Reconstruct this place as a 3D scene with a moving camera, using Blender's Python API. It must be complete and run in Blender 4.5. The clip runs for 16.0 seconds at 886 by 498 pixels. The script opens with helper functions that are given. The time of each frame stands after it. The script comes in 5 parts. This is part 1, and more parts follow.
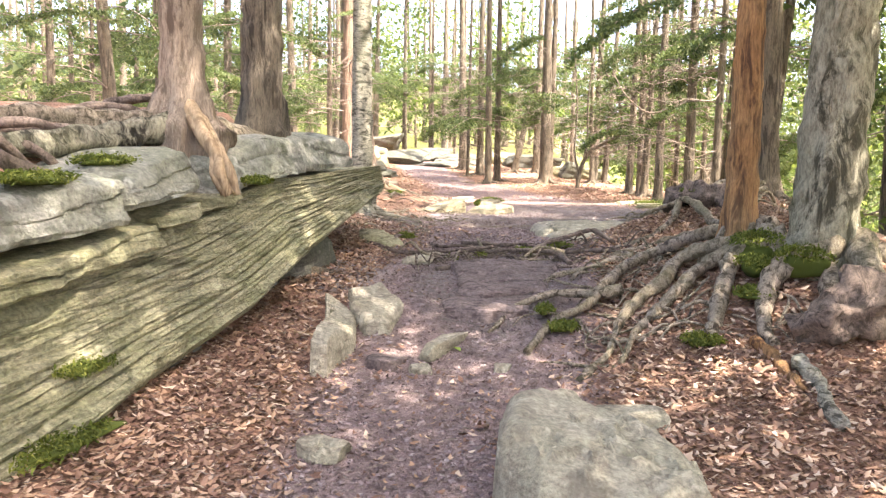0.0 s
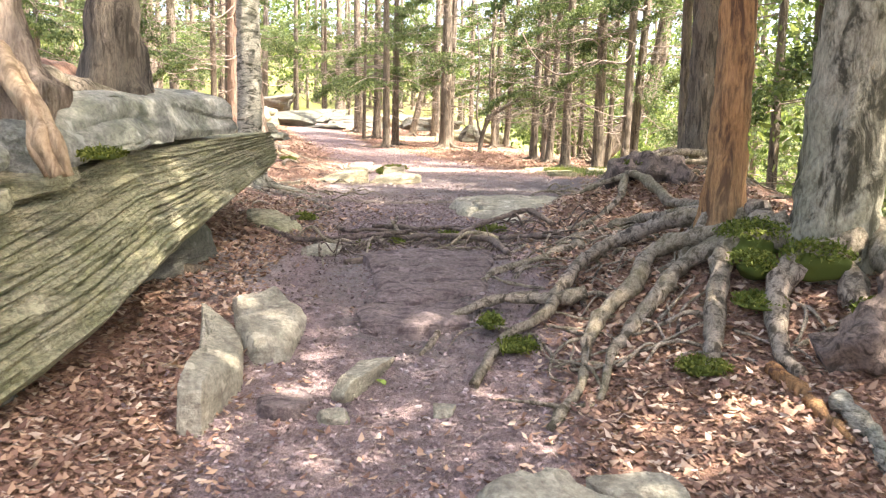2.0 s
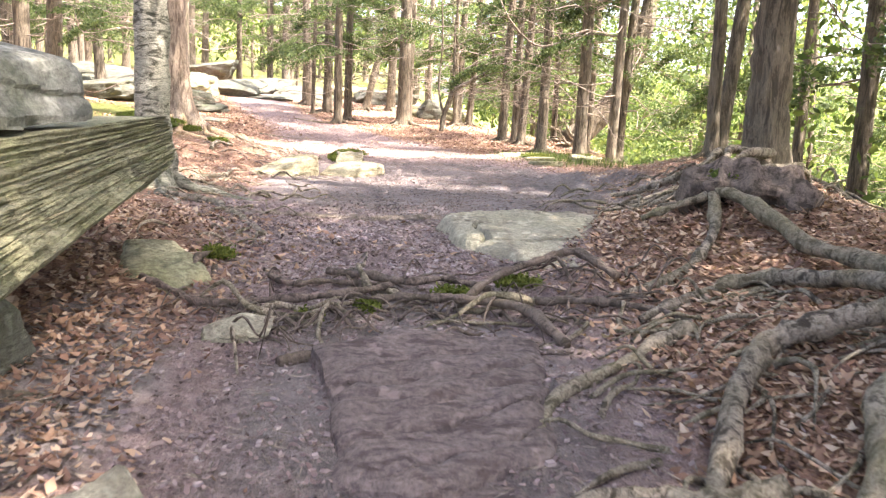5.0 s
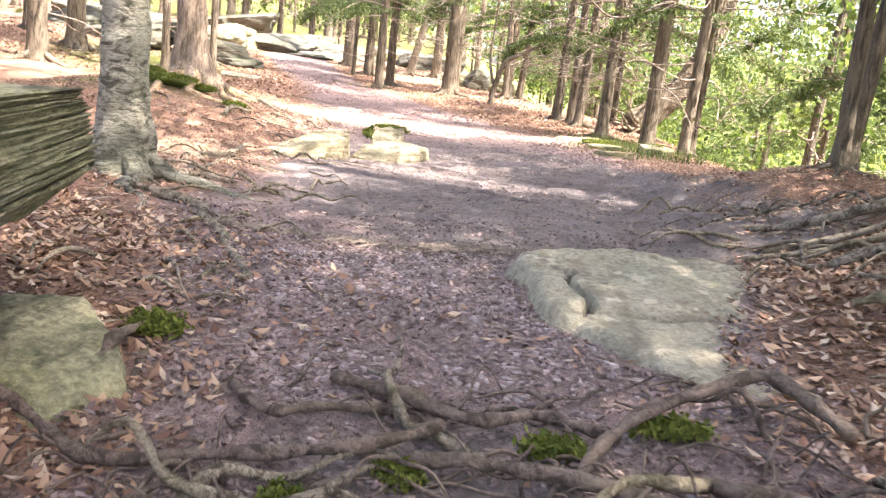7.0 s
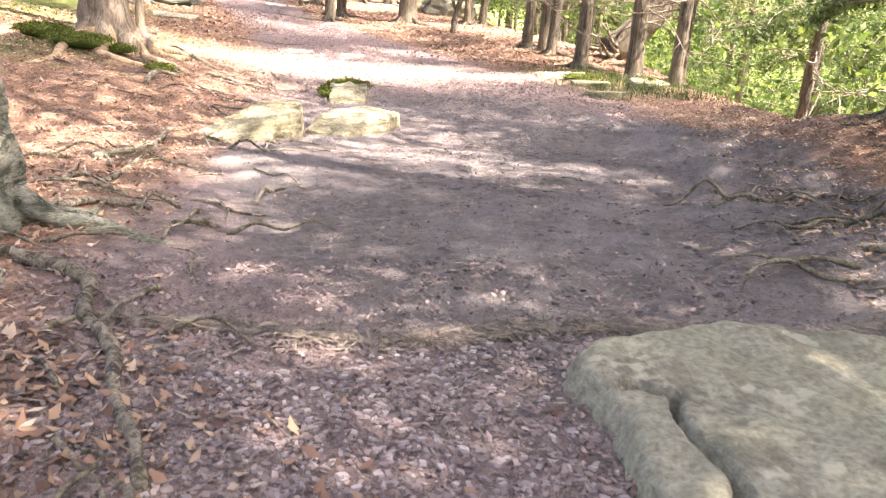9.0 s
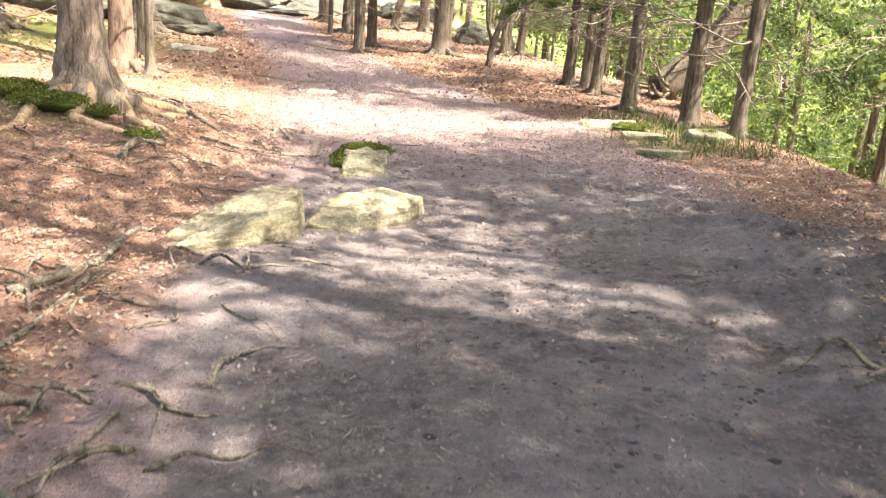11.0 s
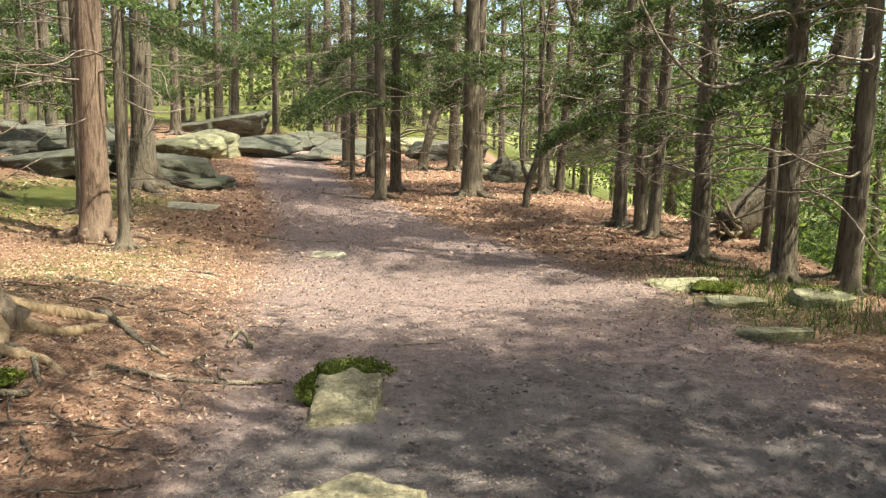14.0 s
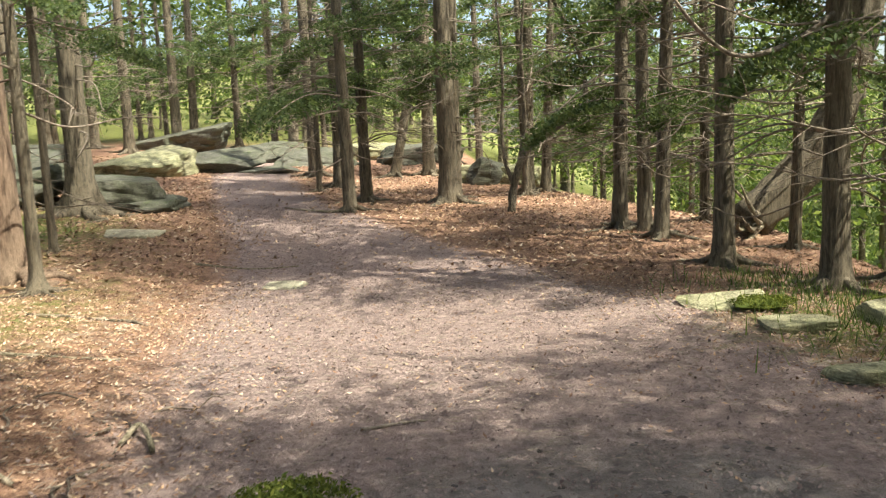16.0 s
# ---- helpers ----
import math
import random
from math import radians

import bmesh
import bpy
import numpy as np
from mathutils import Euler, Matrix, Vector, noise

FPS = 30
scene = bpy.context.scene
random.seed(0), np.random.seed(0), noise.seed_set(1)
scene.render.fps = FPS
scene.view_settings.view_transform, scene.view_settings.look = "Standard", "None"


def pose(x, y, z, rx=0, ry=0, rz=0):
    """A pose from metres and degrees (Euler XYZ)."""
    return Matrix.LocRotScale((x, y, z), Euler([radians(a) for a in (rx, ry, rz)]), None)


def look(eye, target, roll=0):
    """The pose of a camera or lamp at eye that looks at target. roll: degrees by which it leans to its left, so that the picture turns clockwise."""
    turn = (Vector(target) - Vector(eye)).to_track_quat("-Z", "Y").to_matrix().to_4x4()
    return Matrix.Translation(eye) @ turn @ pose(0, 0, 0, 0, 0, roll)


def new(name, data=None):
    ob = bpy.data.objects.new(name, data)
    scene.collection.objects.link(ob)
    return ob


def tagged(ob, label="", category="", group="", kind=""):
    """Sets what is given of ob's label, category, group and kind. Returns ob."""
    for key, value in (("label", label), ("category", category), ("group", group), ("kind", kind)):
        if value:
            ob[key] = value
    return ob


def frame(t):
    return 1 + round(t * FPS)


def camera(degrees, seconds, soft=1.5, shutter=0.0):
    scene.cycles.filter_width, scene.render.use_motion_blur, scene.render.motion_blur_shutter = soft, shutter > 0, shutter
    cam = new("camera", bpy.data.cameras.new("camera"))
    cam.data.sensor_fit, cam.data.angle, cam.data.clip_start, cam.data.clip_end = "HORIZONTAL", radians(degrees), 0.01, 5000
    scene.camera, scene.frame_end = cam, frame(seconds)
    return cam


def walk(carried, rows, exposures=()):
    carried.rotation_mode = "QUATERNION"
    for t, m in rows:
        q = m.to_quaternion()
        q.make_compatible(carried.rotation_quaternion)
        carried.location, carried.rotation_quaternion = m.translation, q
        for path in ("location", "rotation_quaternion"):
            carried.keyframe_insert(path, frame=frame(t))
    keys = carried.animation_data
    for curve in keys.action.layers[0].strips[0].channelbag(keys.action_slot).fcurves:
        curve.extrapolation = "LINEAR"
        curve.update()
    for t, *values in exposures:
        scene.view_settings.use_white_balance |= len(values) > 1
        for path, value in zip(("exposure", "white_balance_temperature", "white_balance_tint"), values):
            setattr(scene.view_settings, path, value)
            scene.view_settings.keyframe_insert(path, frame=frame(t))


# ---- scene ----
cam = camera(55.6, 16.0, soft=1.2, shutter=0.3)
METRES, EYE, TILT, LEAN, TURN = 13.0, 1.6, 4.0, 0.0, 4.9
ROWS = [
    (0.0, 0.0, 0.0, 0.0, 0.12, -9.25, -0.76),
    (0.5, -0.0053, 0.0257, -0.0004, -1.2, -10.95, -0.44),
    (1.0, -0.006, 0.0505, 0.0009, -1.45, -11.86, -0.72),
    (1.5, -0.0102, 0.0759, -0.0008, -4.9, -11.54, -1.34),
    (2.0, -0.0088, 0.102, -0.0034, -7.1, -11.67, -1.64),
    (2.5, -0.0043, 0.1307, -0.0039, -6.84, -11.95, -3.25),
    (3.0, -0.009, 0.1603, -0.0052, -8.78, -12.38, -3.92),
    (3.5, -0.0074, 0.192, -0.0079, -9.86, -12.84, -3.55),
    (6.0, 0.0007, 0.367, -0.0097, -10.45, -13.37, -3.24),
    (6.5, 0.0083, 0.4028, -0.011, -9.89, -13.55, -4.26),
    (7.0, 0.007, 0.4335, -0.0142, -7.24, -15.82, -6.63),
    (7.5, 0.0025, 0.4664, -0.0064, -8.6, -16.37, -4.2),
    (8.0, 0.0082, 0.5016, -0.0095, -9.17, -17.34, -3.9),
    (8.5, 0.0106, 0.5307, -0.0061, -8.7, -20.49, -6.95),
    (9.0, 0.0101, 0.5502, -0.0061, -10.66, -20.82, -4.21),
    (11.5, 0.0347, 0.6899, 0.0098, -7.68, -18.85, -3.66),
    (12.0, 0.0393, 0.7207, 0.01, -8.71, -16.37, -0.58),
    (12.5, 0.0468, 0.7541, 0.0093, -8.68, -14.27, -1.22),
    (13.0, 0.0513, 0.7875, 0.0059, -8.6, -13.54, -1.71),
    (13.5, 0.0609, 0.82, 0.0047, -8.59, -12.25, -0.77),
    (14.0, 0.0677, 0.8491, 0.0035, -6.18, -11.19, -1.01),
    (14.5, 0.0686, 0.8825, 0.0012, -6.27, -11.15, -0.9),
    (15.0, 0.0746, 0.9172, -0.0037, -6.51, -11.12, -0.44),
    (15.5, 0.0781, 0.9525, -0.0077, -6.4, -10.99, -0.25),
    (16.0, 0.0842, 0.9846, -0.0088, -8.16, -10.97, 2.1),
]
walk(cam, [(t, pose(0.009, -0.105, EYE, TILT, LEAN, TURN) @ pose(METRES * x, METRES * y, METRES * z, 90 + pitch, roll, yaw)) for t, x, y, z, yaw, pitch, roll in ROWS],
     exposures=[(0.0, 2.92, 6850, 20), (6.0, 3.05, 6600, 20), (7.5, 2.95, 6650, 21), (9.2, 2.85, 6750, 21), (11.5, 2.2, 6750, 12), (13.0, 1.42, 6800, 5), (16.0, 1.28, 6800, 3)])

# ---- light ----
SUN_EL, SUN_AZ = 58.0, 118.0     # degrees; azimuth clockwise from +y
world = bpy.data.worlds.new("sky")
scene.world = world
world.use_nodes = True
sky = world.node_tree.nodes.new("ShaderNodeTexSky")
sky.sky_type, sky.sun_disc = "NISHITA", False
sky.sun_elevation, sky.sun_rotation = radians(SUN_EL), radians(SUN_AZ)
sky.air_density, sky.dust_density, sky.ozone_density = 0.8, 4.0, 0.3
back = world.node_tree.nodes["Background"]
world.node_tree.links.new(sky.outputs[0], back.inputs[0])
back.inputs[1].default_value = 0.15
sun = new("sun", bpy.data.lights.new("sun", "SUN"))
sun.data.energy, sun.data.angle, sun.data.color = 5.0, radians(0.6), (1.0, 0.94, 0.84)
_a, _e = radians(SUN_AZ), radians(SUN_EL)
SUN_WAY = Vector((math.sin(_a) * math.cos(_e), math.cos(_a) * math.cos(_e), math.sin(_e)))
sun.matrix_world = look(SUN_WAY * 40, (0, 0, 0))


# ---- materials ----
def node_material(name, rough=0.85):
    m = bpy.data.materials.new(name)
    m.use_nodes = True
    n, l = m.node_tree.nodes, m.node_tree.links
    b = n["Principled BSDF"]
    b.inputs["Roughness"].default_value = rough
    b.inputs["Specular IOR Level"].default_value = 0.25
    return m, n, l, b


def coords(n, l, scale=(1, 1, 1), which="Object"):
    tc, mp = n.new("ShaderNodeTexCoord"), n.new("ShaderNodeMapping")
    mp.inputs["Scale"].default_value = scale
    l.new(tc.outputs[which], mp.inputs["Vector"])
    return mp.outputs[0]


def noise_tex(n, l, vec, scale, detail=5, rough=0.6, distort=0.0):
    t = n.new("ShaderNodeTexNoise")
    t.inputs["Scale"].default_value, t.inputs["Detail"].default_value = scale, detail
    t.inputs["Roughness"].default_value, t.inputs["Distortion"].default_value = rough, distort
    l.new(vec, t.inputs["Vector"])
    return t.outputs["Fac"]


def ramp(n, l, fac, *stops):
    r = n.new("ShaderNodeValToRGB")
    e = r.color_ramp.elements
    while len(e) < len(stops):
        e.new(0.5)
    for k, (p, c) in enumerate(stops):
        e[k].position = p
        e[k].color = (*c, 1) if len(c) == 3 else c
    l.new(fac, r.inputs["Fac"])
    return r.outputs["Color"]


def mix(n, l, fac, a, b, mode="MIX"):
    x = n.new("ShaderNodeMix")
    x.data_type, x.blend_type = "RGBA", mode
    for sock, v in ((x.inputs[0], fac), (x.inputs[6], a), (x.inputs[7], b)):
        if isinstance(v, (float, int)):
            sock.default_value = v
        elif isinstance(v, tuple):
            sock.default_value = (*v, 1)
        else:
            l.new(v, sock)
    return x.outputs[2]


def grey(v):
    return (v, v, v)


def bumpy(n, l, b, height, strength=0.5, dist=0.02):
    k = n.new("ShaderNodeBump")
    k.inputs["Strength"].default_value, k.inputs["Distance"].default_value = strength, dist
    l.new(height, k.inputs["Height"])
    l.new(k.outputs[0], b.inputs["Normal"])


def rock_material(name, dark, light, lichen, stripes=14.0, moss=0.5, along=(0.25, 0.25, 2.0)):
    m, n, l, b = node_material(name, 0.9)
    v = coords(n, l)
    big = noise_tex(n, l, v, 2.2, 6, 0.65)
    fine = noise_tex(n, l, v, 38, 6, 0.7)
    bed = noise_tex(n, l, coords(n, l, along), stripes, 5, 0.65, 0.3)
    c = ramp(n, l, bed, (0.38, dark), (0.5, light), (0.66, tuple(x * 1.12 for x in light)))
    c = mix(n, l, ramp(n, l, big, (0.42, grey(0)), (0.66, grey(0.75))), c, lichen)
    c = mix(n, l, ramp(n, l, fine, (0.35, grey(0.7)), (0.65, grey(0))), c, tuple(x * 0.55 for x in dark))
    spots = noise_tex(n, l, v, 9, 4, 0.5)
    c = mix(n, l, ramp(n, l, spots, (0.62, grey(0)), (0.68, grey(0.6))), c, tuple(min(1, x * 1.35) for x in light))
    g = noise_tex(n, l, v, 1.4, 7, 0.75)
    c = mix(n, l, ramp(n, l, g, (1 - moss, grey(0)), (min(1, 1.1 - moss), grey(0.9))), c, (0.10, 0.14, 0.035))
    l.new(c, b.inputs["Base Color"])
    bumpy(n, l, b, mix(n, l, 0.5, bed, fine), 1.0, 0.045)
    return m


def bark_material(name, dark, light, tint, furrow=24.0, stretch=0.13, deep=0.06, flat=False):
    m, n, l, b = node_material(name, 0.92)
    v = coords(n, l, (1, 1, 2.6) if flat else (1, 1, stretch))
    a = noise_tex(n, l, v, furrow, 6, 0.7, 0.6)
    f = noise_tex(n, l, v, furrow * 5, 5, 0.7)
    w = noise_tex(n, l, coords(n, l, (1, 1, 0.5)), 2.3, 4, 0.6)
    c = ramp(n, l, a, (0.41, dark), (0.51, light), (0.62, tuple(x * 1.3 for x in light)))
    c = mix(n, l, ramp(n, l, w, (0.42, grey(0)), (0.68, grey(0.6))), c, tint)
    c = mix(n, l, ramp(n, l, f, (0.35, grey(0.6)), (0.6, grey(0))), c, dark)
    info = n.new("ShaderNodeObjectInfo")
    c = mix(n, l, 0.15, c, mix(n, l, info.outputs["Random"], dark, tint), "MIX")
    l.new(c, b.inputs["Base Color"])
    bumpy(n, l, b, mix(n, l, 0.4, a, f), 1.0, deep)
    return m


def leaf_material(name, stops, through_light=0.5, rough=0.6):
    m, n, l, b = node_material(name, rough)
    geo = n.new("ShaderNodeNewGeometry")
    c = ramp(n, l, geo.outputs["Random Per Island"], *stops)
    big = noise_tex(n, l, coords(n, l, (1, 1, 1)), 0.35, 3, 0.6)
    c = mix(n, l, ramp(n, l, big, (0.35, grey(0.45)), (0.65, grey(0))), c, tuple(x * 0.55 for x in stops[0][1]))
    l.new(c, b.inputs["Base Color"])
    if through_light:
        t, s = n.new("ShaderNodeBsdfTranslucent"), n.new("ShaderNodeMixShader")
        l.new(mix(n, l, 1.0, c, (1.0, 1.0, 0.55), "MULTIPLY"), t.inputs["Color"])
        s.inputs[0].default_value = through_light
        l.new(b.outputs[0], s.inputs[1])
        l.new(t.outputs[0], s.inputs[2])
        l.new(s.outputs[0], n["Material Output"].inputs["Surface"])
    return m


def ground_material():
    m, n, l, b = node_material("forest_floor", 0.95)
    v = coords(n, l)
    att = {}
    for k in ("trail", "mud", "moss"):
        a = n.new("ShaderNodeAttribute")
        a.attribute_name = k
        att[k] = a.outputs["Fac"]
    n1, n2, n3 = noise_tex(n, l, v, 1.3, 6, 0.65), noise_tex(n, l, v, 14, 6, 0.7), noise_tex(n, l, v, 75, 4, 0.65)
    litter = ramp(n, l, n2, (0.28, (0.075, 0.042, 0.030)), (0.5, (0.19, 0.105, 0.070)), (0.68, (0.33, 0.20, 0.13)))
    litter = mix(n, l, ramp(n, l, n3, (0.42, grey(0)), (0.6, grey(0.8))), litter, (0.36, 0.22, 0.145))
    litter = mix(n, l, ramp(n, l, n3, (0.3, grey(0.8)), (0.42, grey(0))), litter, (0.05, 0.03, 0.022))
    dirt = ramp(n, l, n2, (0.3, (0.16, 0.115, 0.107)), (0.55, (0.32, 0.24, 0.217)), (0.75, (0.46, 0.36, 0.32)))
    dirt = mix(n, l, ramp(n, l, n3, (0.48, grey(0)), (0.62, grey(0.7))), dirt, (0.33, 0.25, 0.22))
    mud = ramp(n, l, n2, (0.3, (0.105, 0.086, 0.078)), (0.5, (0.185, 0.156, 0.143)), (0.7, (0.265, 0.228, 0.208)))
    mud = mix(n, l, ramp(n, l, n1, (0.45, grey(0)), (0.62, grey(0.6))), mud, (0.32, 0.285, 0.262))
    edge = noise_tex(n, l, v, 5, 5, 0.7)

    def ragged(fac, wide=0.5):
        mm = n.new("ShaderNodeMath")
        mm.operation = "MULTIPLY_ADD"
        l.new(edge, mm.inputs[0])
        mm.inputs[1].default_value = wide
        l.new(fac, mm.inputs[2])
        return ramp(n, l, mm.outputs[0], (0.5, grey(0)), (0.85, grey(1)))
    n4 = noise_tex(n, l, v, 190, 3, 0.7)
    dirt = mix(n, l, ramp(n, l, n4, (0.36, grey(0.75)), (0.5, grey(0))), dirt, (0.06, 0.04, 0.038))
    dirt = mix(n, l, ramp(n, l, n4, (0.58, grey(0)), (0.68, grey(0.6))), dirt, (0.42, 0.34, 0.31))
    mud = mix(n, l, ramp(n, l, n4, (0.36, grey(0.6)), (0.48, grey(0))), mud, (0.03, 0.025, 0.024))
    c = mix(n, l, ragged(att["trail"]), litter, dirt)
    c = mix(n, l, ragged(att["mud"]), c, mud)
    c = mix(n, l, ragged(att["moss"], 0.8), c, ramp(n, l, n3, (0.35, (0.05, 0.075, 0.015)), (0.5, (0.13, 0.15, 0.035)), (0.65, (0.24, 0.22, 0.08))))
    l.new(c, b.inputs["Base Color"])
    bumpy(n, l, b, mix(n, l, 0.5, n2, n3), 1.0, 0.05)
    return m


GROUND = ground_material()
ROCK = rock_material("lichen_sandstone", (0.12, 0.115, 0.07), (0.39, 0.37, 0.235), (0.31, 0.32, 0.16), moss=0.30, along=(0.5, 0.12, 2.2))
PALE_ROCK = rock_material("worn_pale_stone", (0.25, 0.225, 0.165), (0.47, 0.435, 0.32), (0.40, 0.385, 0.26), 6.0, moss=0.22, along=(0.8, 0.6, 1.4))
YELLOW_ROCK = rock_material("yellow_layered_sandstone", (0.20, 0.17, 0.10), (0.46, 0.41, 0.27), (0.38, 0.34, 0.20), moss=0.15)
GREY_ROCK = rock_material("grey_boulder_stone", (0.16, 0.165, 0.135), (0.37, 0.37, 0.31), (0.28, 0.30, 0.19), 5.0, moss=0.36, along=(1, 1, 1.6))
# dark tone holding the shade below the ledge; the outcrop shares it
DARK_ROCK = rock_material("dark_stone", (0.075, 0.073, 0.06), (0.15, 0.148, 0.12), (0.115, 0.13, 0.075), moss=0.4)
BEDROCK = rock_material("trodden_bedrock", (0.11, 0.083, 0.075), (0.25, 0.20, 0.18), (0.20, 0.16, 0.14), moss=0.1, along=(0.5, 1.5, 2))
BARK = bark_material("hemlock_bark", (0.045, 0.038, 0.029), (0.20, 0.17, 0.122), (0.24, 0.20, 0.14))
WARM_BARK = bark_material("red_brown_bark", (0.10, 0.065, 0.045), (0.30, 0.21, 0.15), (0.36, 0.27, 0.19))
DEAD_BARK = bark_material("weathered_orange_wood", (0.07, 0.032, 0.018), (0.40, 0.215, 0.085), (0.54, 0.38, 0.19), 15, 0.16)
BIRCH = bark_material("birch_bark", (0.05, 0.045, 0.035), (0.42, 0.40, 0.32), (0.22, 0.24, 0.15), 9, 1, 0.05, True)
ROOT = bark_material("root_bark", (0.06, 0.047, 0.035), (0.37, 0.315, 0.24), (0.22, 0.20, 0.105), 22, 0.8, 0.03)
PALE_BARK = bark_material("pale_shaggy_bark", (0.12, 0.088, 0.06), (0.40, 0.32, 0.235), (0.50, 0.42, 0.32), 20, 0.16)
OLD_BIRCH = bark_material("old_birch_bark", (0.03, 0.027, 0.02), (0.38, 0.36, 0.265), (0.28, 0.28, 0.16), 9, 0.4, 0.09)
GRAVEL = leaf_material("pale_pink_gravel", ((0.0, (0.17, 0.125, 0.12)), (0.5, (0.36, 0.285, 0.27)), (1.0, (0.52, 0.45, 0.42))), 0.0, 0.85)
DARK_ROOT = bark_material("dirty_root_bark", (0.045, 0.034, 0.027), (0.20, 0.155, 0.125), (0.16, 0.13, 0.09), 17, 0.8, 0.02)
TAN_ROOT = bark_material("bare_tan_root", (0.17, 0.115, 0.065), (0.44, 0.33, 0.20), (0.38, 0.28, 0.16), 12, 0.3, 0.02)
TWIG = bark_material("dry_twig", (0.10, 0.08, 0.06), (0.30, 0.25, 0.20), (0.25, 0.21, 0.17), 20, 0.5, 0.005)
NEEDLES = leaf_material("hemlock_needles", ((0.0, (0.06, 0.095, 0.042)), (0.5, (0.12, 0.175, 0.075)), (1.0, (0.23, 0.285, 0.13))), 0.5)
GREEN = leaf_material("sunny_broad_leaves", ((0.0, (0.05, 0.085, 0.026)), (0.5, (0.135, 0.195, 0.066)), (1.0, (0.27, 0.33, 0.13))), 0.6)
LITTER = leaf_material("dead_leaves", ((0.0, (0.12, 0.066, 0.048)), (0.4, (0.31, 0.185, 0.125)), (0.75, (0.52, 0.345, 0.22)), (1.0, (0.68, 0.55, 0.42))), 0.12, 0.75)
CHIPS = leaf_material("trail_chips", ((0.0, (0.12, 0.085, 0.08)), (0.5, (0.24, 0.175, 0.16)), (1.0, (0.38, 0.30, 0.27))), 0.0, 0.85)
CLOD = leaf_material("dark_mud_clods", ((0.0, (0.05, 0.042, 0.038)), (1.0, (0.17, 0.14, 0.13))), 0.0, 0.8)
MOSS = leaf_material("moss", ((0.0, (0.06, 0.085, 0.016)), (0.5, (0.135, 0.17, 0.032)), (1.0, (0.26, 0.28, 0.06))), 0.3, 0.9)


# ---- mesh helpers ----
def mesh_of(name, verts, faces, mat, smooth_faces=True):
    me = bpy.data.meshes.new(name)
    me.from_pydata([tuple(v) for v in verts], [], [tuple(f) for f in faces])
    me.materials.append(mat)
    if smooth_faces:
        me.polygons.foreach_set("use_smooth", [True] * len(me.polygons))
    me.update()
    return me


def part(name, data, parent, label="", m=None):
    ob = new(name, data)
    ob.parent = parent
    if m is not None:
        ob.matrix_basis = m
    if label:
        ob["label"] = label
    return ob


def catmull(pts, n):
    p = [np.array(q, float) for q in pts]
    p = [2 * p[0] - p[1]] + p + [2 * p[-1] - p[-2]]
    out = []
    for i in range(1, len(p) - 2):
        for k in range(n):
            t = k / n
            out.append(0.5 * (2 * p[i] + (p[i + 1] - p[i - 1]) * t + (2 * p[i - 1] - 5 * p[i] + 4 * p[i + 1] - p[i + 2]) * t * t
                              + (3 * p[i] - p[i - 1] - 3 * p[i + 1] + p[i + 2]) * t ** 3))
    out.append(p[-2])
    return np.array(out)


def tube(path, radii, segs=8, rough=0.12, seed=0.0, ridges=0, ridge=0.0, scale=6.0):
    """Vertices and faces of a closed, uneven tube along a path."""
    path = np.asarray(path, float)
    verts, faces = [], []
    ref = Vector((0.3, 0.2, 1)) if abs((path[-1] - path[0])[2]) < np.linalg.norm(path[-1] - path[0]) * 0.7 else Vector((1, 0.1, 0))
    for i, p in enumerate(path):
        d = Vector(path[min(i + 1, len(path) - 1)] - path[max(i - 1, 0)]).normalized()
        u = (ref - d * ref.dot(d)).normalized()
        w = d.cross(u)
        for k in range(segs):
            a = 2 * math.pi * k / segs
            q = u * math.cos(a) + w * math.sin(a)
            r = radii[i]
            c = Vector(p) + q * r
            s = 1 + rough * noise.noise(c * scale + Vector((seed * 3.7, seed, 0))) * 2
            if ridges:
                s += ridge[i] * math.cos(ridges * a + seed)
            verts.append(Vector(p) + q * (r * s))
    for i in range(len(path) - 1):
        for k in range(segs):
            a, b = i * segs + k, i * segs + (k + 1) % segs
            faces.append((a, b, b + segs, a + segs))
    faces.append(tuple(range(segs))[::-1])
    faces.append(tuple((len(path) - 1) * segs + k for k in range(segs)))
    return verts, faces


def joined(pieces):
    vs, fs = [], []
    for v, f in pieces:
        o = len(vs)
        vs.extend(v)
        fs.extend(tuple(i + o for i in q) for q in f)
    return vs, fs


